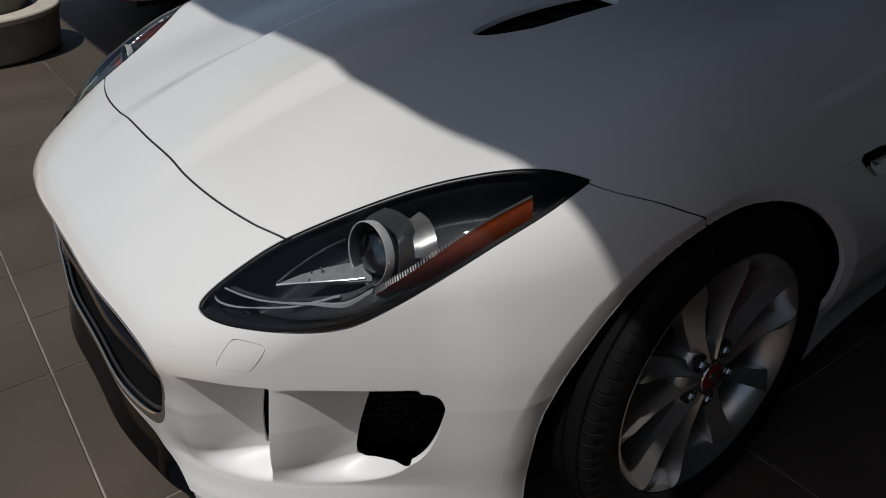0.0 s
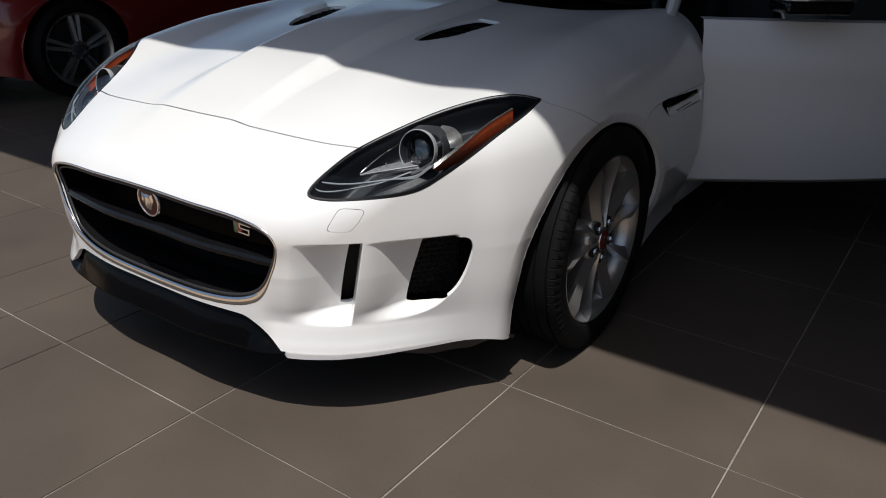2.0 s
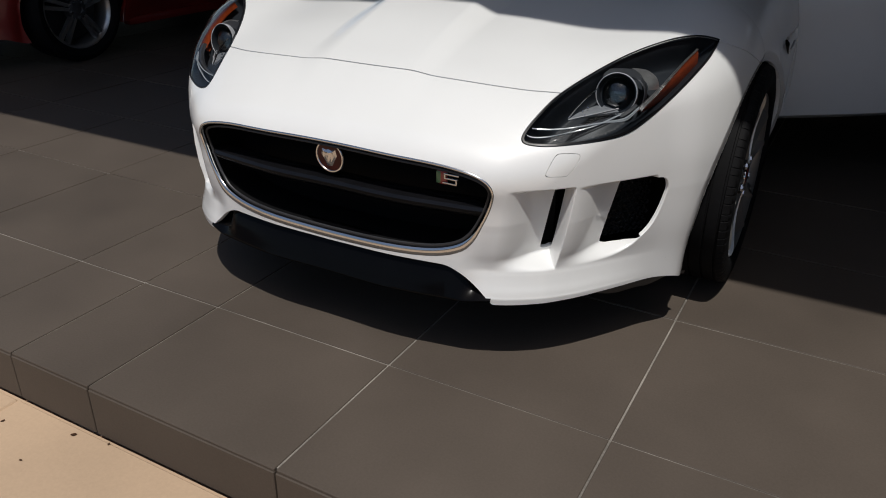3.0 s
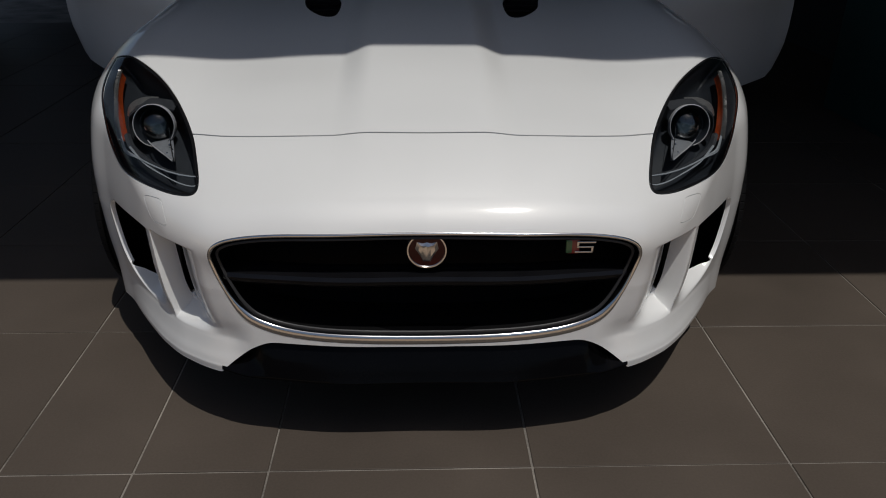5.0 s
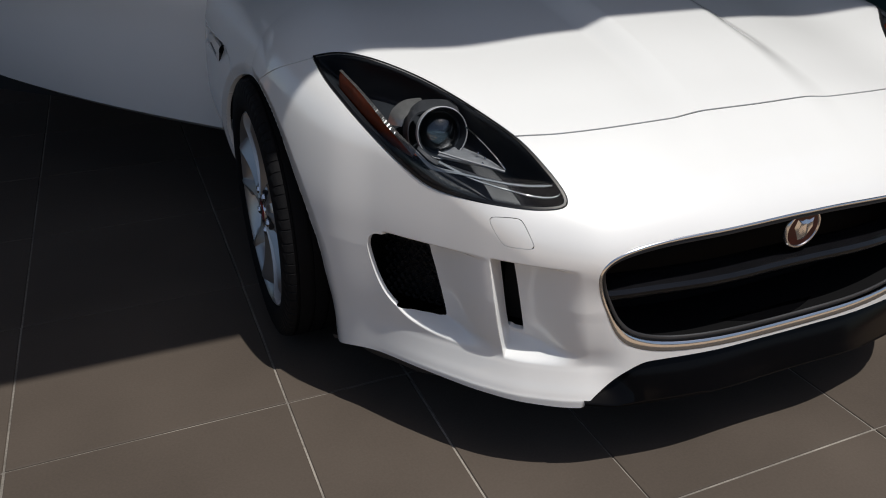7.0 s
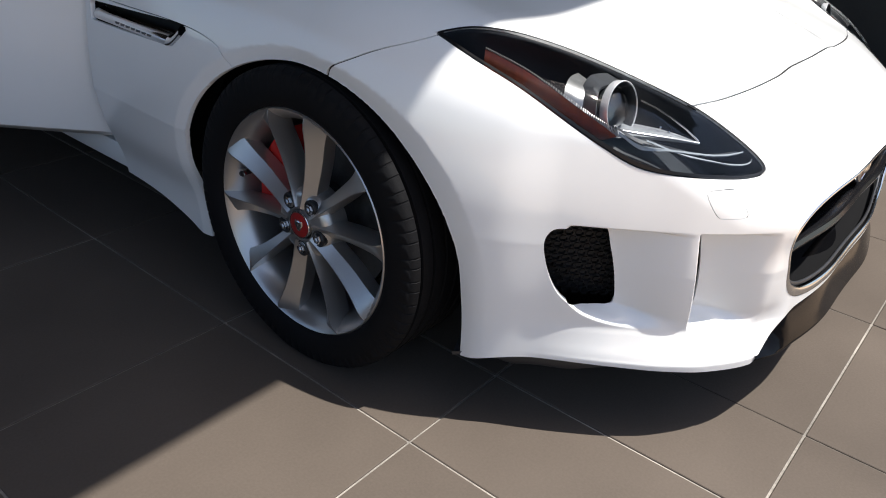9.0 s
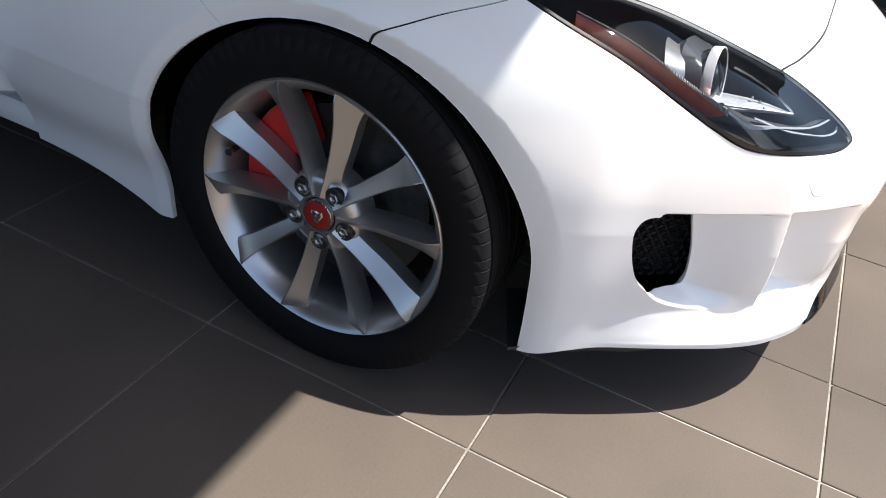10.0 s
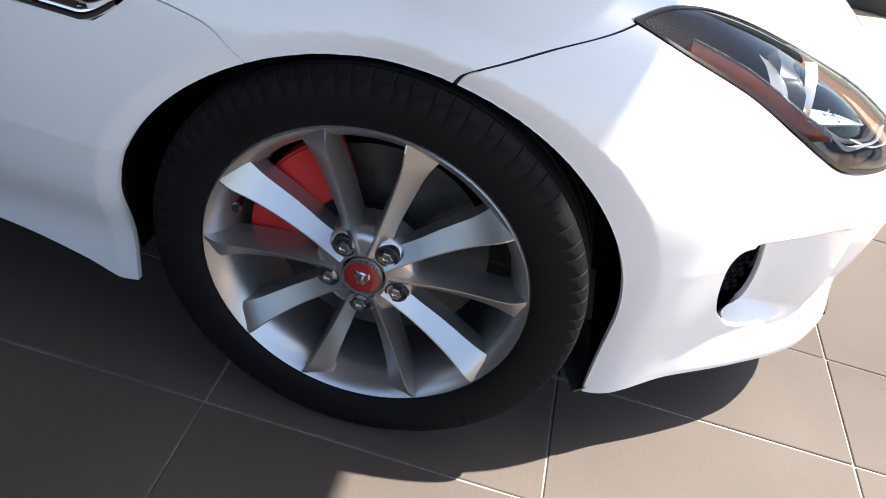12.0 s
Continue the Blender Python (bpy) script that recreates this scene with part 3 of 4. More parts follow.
# ---- wheels ----
def spoke_bm(side):
    """One spoke along +z from the hub, two flat faces meeting in an off-centre ridge; x points outward."""
    bm = bmesh.new()
    rows = []
    for i in range(19):
        s = i / 18
        r = .040 + .209 * s
        tip, root = max(0, (s - .68) / .32), max(0, (.34 - s) / .34)
        narrow = .0140 + .0035 * s + .007 * tip ** 2 + .004 * root ** 2
        broad = .0130 + .0080 * s + .012 * tip ** 2.2 + .013 * root ** 2
        out = .006 - .009 * (1 - s) - .010 * math.sin(math.pi * s)
        ridge = narrow * (.30 + .62 * s)
        lift = .0085 + .0070 * s - .010 * max(0, (s - .86) / .14) ** 2
        row = ((out - .045, -broad * .86), (out - .018, -broad), (out - .0105, -broad * .975), (out + lift, ridge - .0011), (out + lift, ridge + .0011),
               (out - .0150, narrow * .97), (out - .021, narrow), (out - .045, narrow * .86))
        rows.append([bm.verts.new((x, y * side, r)) for x, y in row])
    for p, q in zip(rows, rows[1:]):
        for k in range(7):
            bm.faces.new((p[k], p[k + 1], q[k + 1], q[k]))
    bm.faces.new(rows[-1])
    return bm


def relief_bm(size):
    """A low faceted boss, broad at the top and narrow below; x points outward."""
    bm = bmesh.new()
    outer = ((-.8, .85), (-.35, .70), (0, .80), (.35, .70), (.8, .85), (.95, .2), (.55, -.45), (.30, -.95), (-.30, -.95), (-.55, -.45), (-.95, .2))
    mid = [bm.verts.new((size * .16, a * size * .72, b * size * .72)) for a, b in outer]
    low = [bm.verts.new((0, a * size, b * size)) for a, b in outer]
    eyes = [bm.verts.new((size * h, a * size, b * size)) for h, a, b in ((.10, -.3, .25), (.24, 0, .1), (.10, .3, .25), (.26, 0, -.45))]
    n = len(outer)
    for i in range(n):
        bm.faces.new((low[i], low[(i + 1) % n], mid[(i + 1) % n], mid[i]))
    ring = mid
    top = bm.verts.new((size * .2, 0, .45 * size))
    owners = [eyes[0], eyes[0], top, top, eyes[2], eyes[2], eyes[2], eyes[3], eyes[3], eyes[0], eyes[0]]
    for i in range(n):
        a, b = owners[i], owners[(i + 1) % n]
        bm.faces.new((ring[i], ring[(i + 1) % n], a))
        if a is not b:
            bm.faces.new((ring[(i + 1) % n], b, a))
    for f in ((eyes[0], top, eyes[1]), (top, eyes[2], eyes[1]), (eyes[2], eyes[3], eyes[1]), (eyes[3], eyes[0], eyes[1])):
        bm.faces.new(f)
    return bm


def make_wheel(parent, sgn):
    """A front wheel: rim, tyre, spokes, nuts and cap, with outward along +x."""
    rim = part("wheel", lathe_bm([(-.215, .236), (-.205, .246), (-.19, .240), (-.17, .232), (-.06, .226), (-.030, .232), (-.008, .245), (.002, .2535), (.008, .2545),
                                  (.011, .2515), (.008, .2475), (.000, .240), (-.020, .2265), (-.055, .218), (-.17, .222), (-.205, .232)], 96, closed=True), ALLOY, parent, "silver ten-spoke alloy wheel")
    prof = [(-.200, .244), (-.215, .262), (-.222, .290), (-.214, .318), (-.198, .331)]
    for k in range(5):
        a = -.185 + k * .036
        prof += [(a, .3355), (a + .029, .3365), (a + .030, .329), (a + .035, .329)]
    shoulder = (len(prof), len(prof) + 4)
    prof += [(-.004, .3362), (.006, .3345), (.014, .3290), (.0170, .3205), (.0200, .300), (.0200, .285), (.0180, .268), (.012, .257), (.0105, .2560), (.006, .2535), (-.01, .246)]
    bm = bmesh.new()
    rings = []
    for i in range(80):
        for turn, cut in ((0, 0), (.15, .0026), (.62, .0026), (.77, 0)):
            a = radians(4.5 * (i + .12 * math.sin(i * 2.4)) + turn)
            rings.append([bm.verts.new((h, (q - (cut if shoulder[0] < n < shoulder[1] else 0)) * math.cos(a), (q - (cut if shoulder[0] < n < shoulder[1] else 0)) * math.sin(a))) for n, (h, q) in enumerate(prof)])
    for p, q in zip(rings, rings[1:] + rings[:1]):
        for n in range(len(prof)):
            o = (n + 1) % len(prof)
            bm.faces.new((p[n], p[o], q[o], q[n]))
    part("tyre", bm, RUBBER, rim, "black tyre with grooved tread")
    for k in range(10):
        s = part("spoke", spoke_bm(1 if k % 2 else -1), ALLOY, rim, sharp=12)
        s.rotation_euler = (radians(180 + 24 - 36 * k) * 1, 0, 0)
    part("hub", lathe_bm([(-.05, .084), (-.016, .082), (-.004, .078), (.004, .071), (.0075, .060), (.009, .046), (.010, .036), (.004, .0325)], 48), ALLOY, rim).location = (-.009, 0, 0)
    cap = part("centre_cap", lathe_bm([(.002, .0310), (.0125, .0310), (.0145, .0298), (.0145, .0280)], 48), SOFT_CHROME, rim, "red wheel cap in a silver ring")
    cap.location = (-.009, 0, 0)
    part("cap_face", lathe_bm([(.0135, .029), (.0155, .024), (.016, .010), (.016, .0001)], 48), CAP_RED, cap)
    relief = part("cap_relief", relief_bm(.0150), SOFT_CHROME, cap, "small silver relief")
    relief.location = (.0152, 0, 0)
    for k in range(9):
        a = radians(50 + 10 * k)
        bar = part("cap_bar", box_bm(.0144, .0149, -.0016, .0016, -.0009, .0009), BLACK_PLASTIC, cap, smooth=False)
        bar.location, bar.rotation_euler = (0, .0302 * math.cos(a), .0302 * math.sin(a)), (a + math.pi / 2, 0, 0)
    for k in range(5):
        a = radians(72 * k - 15)
        well = part("nut_well", lathe_bm([(-.014, .0188), (-.0025, .0184), (-.0012, .0166), (-.003, .0145), (-.0045, .0001)], 20), BLACK_PLASTIC, rim)
        nut = part("wheel_nut", lathe_bm([(-.008, .0112), (.000, .0112), (.004, .0095), (.004, .0055), (.001, .005), (.001, .0001)], 6), SOFT_CHROME, rim, "bright wheel nut")
        for o in (well, nut):
            o.location = (.003, .0565 * math.cos(a), .0565 * math.sin(a))
    valve = part("valve", lathe_bm([(-.03, .006), (-.004, .006), (.0, .0052), (.0, .0001)], 14), BLACK_PLASTIC, rim, "black tyre valve")
    part("valve_collar", lathe_bm([(-.010, .0078), (-.006, .0086), (-.004, .0076), (-.004, .006)], 18), SOFT_CHROME, valve)
    valve.location = (-.006, -.2085, .048)
    rim.location = (sgn * .914, -.007, .3365)
    rim.rotation_euler = (0, 0, 0 if sgn > 0 else math.pi)
    part("brake_disc", lathe_bm([(-.060, .0001), (-.060, .072), (-.088, .078), (-.088, .178), (-.112, .178), (-.112, .0001)], 64), DISC_STEEL, rim)
    return rim


def arc_block_bm(a0, a1, r0, r1, x0, x1, steps=10):
    bm = bmesh.new()
    rows = []
    for i in range(steps + 1):
        a = radians(a0 + (a1 - a0) * i / steps)
        c, s = math.cos(a), math.sin(a)
        rows.append([bm.verts.new((x, r * c, r * s)) for x, r in ((x0, r0), (x1, r0), (x1, r1), (x0, r1))])
    for p, q in zip(rows, rows[1:]):
        for k in range(4):
            bm.faces.new((p[k], p[(k + 1) % 4], q[(k + 1) % 4], q[k]))
    bm.faces.new(rows[0][::-1])
    bm.faces.new(rows[-1])
    bmesh.ops.bevel(bm, geom=bm.edges[:], offset=.004, segments=2, affect="EDGES")
    return bm


for sgn in (1, -1):
    make_wheel(car, sgn)
    cal = part("brake_caliper", arc_block_bm(-16, 66, .112, .205, -.078, -.046), CALIPER_RED, car, "red brake caliper behind the spokes")
    cal.location = (sgn * .905, -.009, .3355)
    if sgn < 0:
        cal.scale = (-1, 1, 1)
    rows = []
    for i in range(41):
        a = radians(-19 + 218 * i / 40)
        y, z = .425 * math.cos(a), .325 + (.40 if math.sin(a) > 0 else .45) * math.sin(a)
        rows.append([(sgn * .83, y, z), (sgn * .52, y, z), (sgn * .52, y * .1, .33 + (z - .33) * .1)])
    strip_mesh("wheel_arch_liner", rows, DEEP_BLACK, car)

# ---- grille, splitter ----
def on_nose(x, z, back=0.0):
    """A place on the front skin at x and z, moved back by some metres."""
    y = np.linspace(-1.0, -.5, 500)
    f = body_field(np.full(500, x), y, np.full(500, z))
    i = int(np.argmax(f < 0))
    return (x, y[i - 1] + (y[i] - y[i - 1]) * f[i - 1] / (f[i - 1] - f[i]) + back, z)


ring_pts = [on_nose(x, z) for x, z in GRILLE[::2]]
cx, cz = 0, .42


def ring_bm(grow, back, radius, sides=10, swell=0.0):
    bm = bmesh.new()
    rows = []
    n = len(ring_pts)
    for i, p in enumerate(ring_pts):
        a, b = Vector(ring_pts[i - 1]), Vector(ring_pts[(i + 1) % n])
        d = (b - a).normalized()
        inward = Vector((-d.z, 0, d.x)).normalized()
        if inward.dot(Vector((cx - p[0], 0, cz - p[2]))) < 0:
            inward = -inward
        fore = Vector((0, -1, 0))
        c = Vector(p) + inward * grow + Vector((0, back, 0))
        wide = radius * (1 + swell * (1 - float(step(.31, .40, p[2]))))
        rows.append([bm.verts.new(c + (inward * math.cos(t) * wide / radius + fore * math.sin(t)) * radius) for t in (2 * math.pi * k / sides for k in range(sides))])
    for i in range(n):
        p, q = rows[i], rows[(i + 1) % n]
        for k in range(sides):
            bm.faces.new((p[k], p[(k + 1) % sides], q[(k + 1) % sides], q[k]))
    return bm


grille = part("grille_surround", ring_bm(.004, .002, .0044, 12, 1.5), CHROME, car, "slim chrome frame round the grille")
part("inner_frame", ring_bm(.018, .012, .0036, 8, .4), SATIN_BLACK, grille, "thin dark inner line of the frame")
strip_mesh("grille_duct", [[(p[0], p[1] + .004, p[2]) for p in ring_pts + ring_pts[:1]], [(p[0] * .97, p[1] + .16, cz + (p[2] - cz) * .94) for p in ring_pts + ring_pts[:1]]], DEEP_BLACK, grille)
bm = bmesh.new()
bm.faces.new([bm.verts.new((p[0] * 1.0, -.74, cz + (p[2] - cz) * 1.0)) for p in ring_pts])
part("grille_back", bm, DEEP_BLACK, grille)
xs = np.linspace(-.455, .455, 41)
strip_mesh("cross_bar", [[(x, front_y(x) + .012 + b, z) for b, z in ((.06, .444), (.016, .442), (.005, .438), (.0, .430), (.002, .421), (.014, .408), (.06, .400))] for x in xs * .978], BLACK_GLOSS, grille, "glossy black bar across the grille")


emblem = part("emblem", lathe_bm([(.0, .0455), (.006, .0450), (.009, .0425), (.009, .0395), (.007, .0380), (.007, .0001)], 48), SOFT_CHROME, car, "round badge with a silver rim and dark red field")
part("emblem_field", lathe_bm([(.0075, .0380), (.0085, .033), (.009, .0001)], 40), EMBLEM_RED, emblem)
boss = part("emblem_relief", relief_bm(.0265), SOFT_CHROME, emblem, "faceted silver relief")
boss.location = (.0085, 0, 0)
emblem.rotation_euler = (0, radians(4), radians(-90))
emblem.location = (0, -.876, .500)

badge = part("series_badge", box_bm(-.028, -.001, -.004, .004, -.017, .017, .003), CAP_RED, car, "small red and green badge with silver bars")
part("badge_half", box_bm(-.031, -.016, -.0045, .003, -.016, .016, .003), BADGE_GREEN, badge)
for x0, x1, z0, z1 in ((-.008, .034, .009, .014), (-.008, .030, -.002, .003), (-.012, .028, -.014, -.009), (-.008, -.003, -.0, .012), (.024, .029, -.012, .001)):
    part("badge_bar", box_bm(x0, x1, -.007, .0, z0, z1, .0015), SOFT_CHROME, badge)
badge.location = (.335, front_y(.335) + .035, .495)

# splitter under the nose and the dark flaps behind the bumper's lower edge
xs = np.linspace(-.470, .470, 47)
SPLIT_OUT = curve([0, .15, .33, .43, .47], [1, 1, .85, .55, .40])
strip_mesh("splitter", [[(x, front_y(x) + (b * float(SPLIT_OUT(abs(x))) if b < 0 else b) + .045 * float(step(.36, .43, abs(x)) * step(.188, .225, z)), z + .008 * float(step(.40, .47, abs(x)))) for b, z in
                         ((.07, .290), (.030, .284), (.016, .270), (.004, .250), (-.006, .228), (-.014, .208), (-.020, .1935), (-.0215, .190), (-.0205, .1865), (-.014, .184), (.02, .178), (.08, .160), (.25, .140))] for x in xs],
           SPLITTER, car, "satin black splitter under the nose")
for sgn in (1, -1):
    rows = []
    for a in np.linspace(38, 65.5, 40):
        r = float(NOSE_R(a))
        c, s = math.cos(radians(a)), math.sin(radians(a))
        lowz, drop = float(LOW_EDGE(a)), -.008 + .056 * float(step(38, 52, a)) - .052 * float(step(57, 64.5, a))
        back = .014 + .022 * float(step(38, 62, a))
        rows.append([(sgn * (r - b) * s, -(r - b) * c, z) for b, z in ((back, lowz + .012), (back + .004, lowz - .2 * drop), (back + .012, lowz - .8 * drop), (back + .022, lowz - drop), (.2, lowz - drop + .015))])
    strip_mesh("lower_flap", rows, SATIN_BLACK, car)

# intake grilles in the bumper corners
for sgn in (1, -1):
    for a0, a1, z0, z1, d in ((45.5, 56.5, .30, .50, .105), (35, 39.6, .30, .50, .125)):
        bm = bmesh.new()
        grid = []
        for a in np.linspace(a0, a1, 8):
            r = float(NOSE_R(a)) - d
            grid.append([bm.verts.new((sgn * r * math.sin(radians(a)), -r * math.cos(radians(a)), z)) for z in (z0, z1)])
        for p, q in zip(grid, grid[1:]):
            bm.faces.new((p[0], p[1], q[1], q[0]))
        part("intake_back", bm, BLACK_PLASTIC, car)
    bm = bmesh.new()
    for row in range(13):
        for k in range(9):
            a = 46 + k * 1.25 + (.62 if row % 2 else 0)
            z = .315 + row * .014
            r = float(NOSE_R(a)) - .078
            for da, dz in ((.0, .0),):
                vs = []
                for ddr, k2 in ((0, 1.0), (.007, .8)):
                    for u, w in ((-.58, 0), (-.3, .0062), (.3, .0062), (.58, 0), (.3, -.0062), (-.3, -.0062)):
                        b = radians(a + u * k2 * 1.0)
                        vs.append(bm.verts.new((sgn * (r - ddr) * math.sin(b), -(r - ddr) * math.cos(b), z + w * k2)))
                for i in range(6):
                    j = (i + 1) % 6
                    bm.faces.new((vs[i], vs[j], vs[6 + j], vs[6 + i]))
    part("intake_mesh", bm, BLACK_PLASTIC, car, "black honeycomb mesh in the bumper intake")

# ---- headlights ----
def lamp_inner(depth):
    """The lens skin moved inward, as the lamp's floor."""
    v, t = panels["lens"]
    f = inside_field(HEADLIGHT, *lamp_plane(v).T)
    d = depth * step(0, .05, -f)
    return v - LAMP_UP * (d + .006)[:, None], t


for sgn in (1, -1):
    lens = panel("headlight", panels["lens"], LENS, car, "clear headlight cover with amber side strip", side=sgn, deep=.004)
    v, t = panels["lens"]
    v, t = clip((v, t), -.0070 - inside_field(HEADLIGHT, *lamp_plane(v).T))
    v = (v + unit(gradient(v, body_field)) * .0012) * (sgn, 1, 1)
    mesh_object("lens_seal", v, t if sgn > 0 else t[:, ::-1], GASKET, lens, "black rubber seal round the lamp cover", True)
    v, t = lamp_inner(.085)
    v = v * (sgn, 1, 1)
    mesh_object("lamp_housing", v, [tuple(f) if sgn > 0 else tuple(reversed(f)) for f in t], LAMP_DARK, lens, "", True)

    def inset(x, y, d):
        z = np.linspace(.95, .4, 600)
        f = body_field(np.full(600, x), np.full(600, y), z)
        p = np.array([[x, y, z[int(np.argmax(f < 0))]]])
        p = p - unit(gradient(p, body_field)) * d
        return (p[0][0] * sgn, p[0][1], p[0][2])

    def plate(name, corners, depth, mat, label="", thick=.006, n=5):
        """A thin curved plate under the cover between four corners."""
        (ax, ay), (bx, by), (cx2, cy2), (dx, dy) = corners
        bm = bmesh.new()
        top, low = [], []
        for i in range(n):
            u = i / (n - 1)
            top.append([bm.verts.new(inset(ax + (bx - ax) * u + (dx - ax + (cx2 - bx - dx + ax) * u) * w, ay + (by - ay) * u + (dy - ay + (cy2 - by - dy + ay) * u) * w, depth(u, w))) for w in (0, .33, .67, 1)])
            low.append([bm.verts.new(inset(ax + (bx - ax) * u + (dx - ax + (cx2 - bx - dx + ax) * u) * w, ay + (by - ay) * u + (dy - ay + (cy2 - by - dy + ay) * u) * w, depth(u, w) + thick)) for w in (0, .33, .67, 1)])
        for g in (top, low):
            for p, q in zip(g, g[1:]):
                for k in range(3):
                    bm.faces.new((p[k], p[k + 1], q[k + 1], q[k]))
        for k in (0, 3):
            for i in range(n - 1):
                bm.faces.new((top[i][k], top[i + 1][k], low[i + 1][k], low[i][k]))
        for i in (0, n - 1):
            for k in range(3):
                bm.faces.new((top[i][k], top[i][k + 1], low[i][k + 1], low[i][k]))
        bmesh.ops.remove_doubles(bm, verts=bm.verts, dist=1e-5)
        return part(name, bm, mat, lens, label)

    aim = Vector((.08 * sgn, -1, .20)).normalized()
    bowl = part("projector", lathe_bm([(-.014, .040), (-.012, .046), (-.004, .0475), (.001, .0482), (.0035, .0502), (.0055, .0500), (.006, .0484), (.004, .0470), (-.004, .0455), (-.016, .0420), (-.022, .0395), (-.022, .0001)], 64), LAMP_DARK, lens, "round projector lamp with a thin silver ring")
    part("projector_ring", lathe_bm([(-.009, .0496), (-.008, .0505), (.0058, .0512), (.0074, .0507), (.0076, .0496), (.0058, .0487)], 64), LAMP_RING, bowl)
    part("projector_glass", lathe_bm([(-.018, .039), (-.006, .036), (.004, .027), (.010, .014), (.012, .0001)], 40), BULB_GLASS, bowl)
    part("projector_core", lathe_bm([(-.019, .041), (-.0195, .02), (-.0195, .0001)], 32), PROJECTOR, bowl)
    bowl.location, bowl.rotation_mode = (.645 * sgn, -.560, .680), "QUATERNION"
    bowl.rotation_quaternion = aim.to_track_quat("X", "Z")

    def under_lens(p, cover=.014):
        """Keeps a place of the projector's frame well under the cover."""
        turn = bowl.rotation_quaternion
        w = turn @ Vector(p) + bowl.location
        q = np.array([[abs(w.x), w.y, w.z]])
        deep = float(body_field(*q.T)[0]) + cover
        if deep > 0:
            q = q - unit(gradient(q, body_field)) * deep
        return turn.inverted() @ (Vector((q[0][0] * sgn, q[0][1], q[0][2])) - bowl.location)

    shell = bmesh.new()
    rows = []
    for k in range(33):
        a = radians(-34 + 165 * k / 32)
        c, q = math.cos(a) * sgn, math.sin(a)
        rows.append([shell.verts.new(under_lens((x, r * c, r * q), cover)) for x, r, cover in ((-.060, .052, .014), (-.045, .066, .014), (-.020, .0675, .014), (-.006, .0668, .014), (-.005, .0652, .018), (-.020, .064, .019), (-.048, .060, .019))])
    for p, q in zip(rows, rows[1:]):
        for k in range(6):
            shell.faces.new((p[k], p[k + 1], q[k + 1], q[k]))
    band = bmesh.new()
    rows = []
    for k in range(13):
        a = radians(12 + 70 * k / 12)
        c, q = math.cos(a) * sgn, math.sin(a)
        rows.append([band.verts.new(under_lens((x, r * c, r * q), .026)) for x, r in ((-.050, .068), (-.030, .072), (-.036, .080), (-.046, .088), (-.058, .094))])
    for p, q in zip(rows, rows[1:]):
        for k in range(4):
            band.faces.new((p[k], p[k + 1], q[k + 1], q[k]))
    part("outer_reflector", band, LAMP_SHADE, bowl, "grey curved reflector above the projector")
    part("projector_shell", shell, LAMP_SMOKE, bowl, "smoky reflector shell round the projector")
    inner = [(.725, -.605), (.747, -.545), (.768, -.460), (.780, -.400), (.787, -.356)]
    outer = [(.741, -.590), (.768, -.540), (.792, -.470), (.805, -.410), (.812, -.370)]
    ins, outs = outline(inner, 6, False), outline(outer, 6, False)
    strip_mesh("side_marker", [[inset(a, b, .034), inset(a, b, .010)] + [inset(a + (c - a) * w, b + (d - b) * w, .010 + .034 * w ** 1.3) for w in (.2, .4, .6, .8, 1)] for (a, b), (c, d) in zip(ins, outs)],
               AMBER, lens, "amber side marker strip")
    rib = bmesh.new()
    fine = outline(inner, 19, False)
    for a, b in zip(fine, fine[1:]):
        c = a + (b - a) * .5
        vs = [rib.verts.new(inset(*q)) for q in ((a[0], a[1], .010), (c[0], c[1], .010), (c[0] - .005, c[1] + .0015, .013), (a[0] - .005, a[1] + .0015, .013),
                                                 (a[0] + .001, a[1], .0055), (c[0] + .001, c[1], .0055), (c[0] - .0035, c[1] + .0015, .0085), (a[0] - .0035, a[1] + .0015, .0085))]
        for q in ((4, 5, 6, 7), (0, 1, 5, 4), (1, 2, 6, 5), (2, 3, 7, 6), (3, 0, 4, 7)):
            rib.faces.new([vs[i] for i in q])
    part("marker_ribs", rib, LAMP_SHADE, lens, "ribbed silver edge", smooth=False)
    bar = outline([(.722, -.606), (.700, -.646), (.655, -.685), (.605, -.716), (.555, -.739), (.508, -.757)], 6, False)
    strip_mesh("light_bar", [[inset(x, y, .012), inset(x, y, .0085), inset(x - .0014, y + .0019, .008), inset(x - .0020, y + .0026, .012)] for x, y in bar], LAMP_GUIDE, lens, "slim daytime light bar")
    strip_mesh("light_guide", [[inset(x - .003, y + .004, .016), inset(x - .006, y + .008, .020), inset(x - .007, y + .009, .030)] for x, y in bar], LAMP_SMOKE, lens)
    bar2 = outline([(.500, -.757), (.498, -.772), (.518, -.773), (.566, -.748), (.640, -.699), (.690, -.646)], 6, False)
    strip_mesh("light_bar_lower", [[inset(x, y, .013), inset(x, y, .010), inset(x - .0012, y + .0016, .010), inset(x - .0018, y + .0022, .013)] for x, y in bar2], LAMP_GUIDE, lens)
    plate("inner_reflector", ((.572, -.698), (.604, -.588), (.6052, -.5870), (.5732, -.6985)), lambda u, w: .016 - .004 * math.sin(3.1 * u), LAMP_SILVER, "thin silver edge of the inner reflector", .003)
    plate("reflector_face", ((.573, -.697), (.610, -.575), (.668, -.603), (.576, -.696)), lambda u, w: .020 + .052 * u, LAMP_SATIN, "smoky inner reflector")
    plate("reflector_blade", ((.574, -.700), (.668, -.607), (.671, -.610), (.5755, -.7015)), lambda u, w: .016 + .040 * u, LAMP_RING, "", .004)
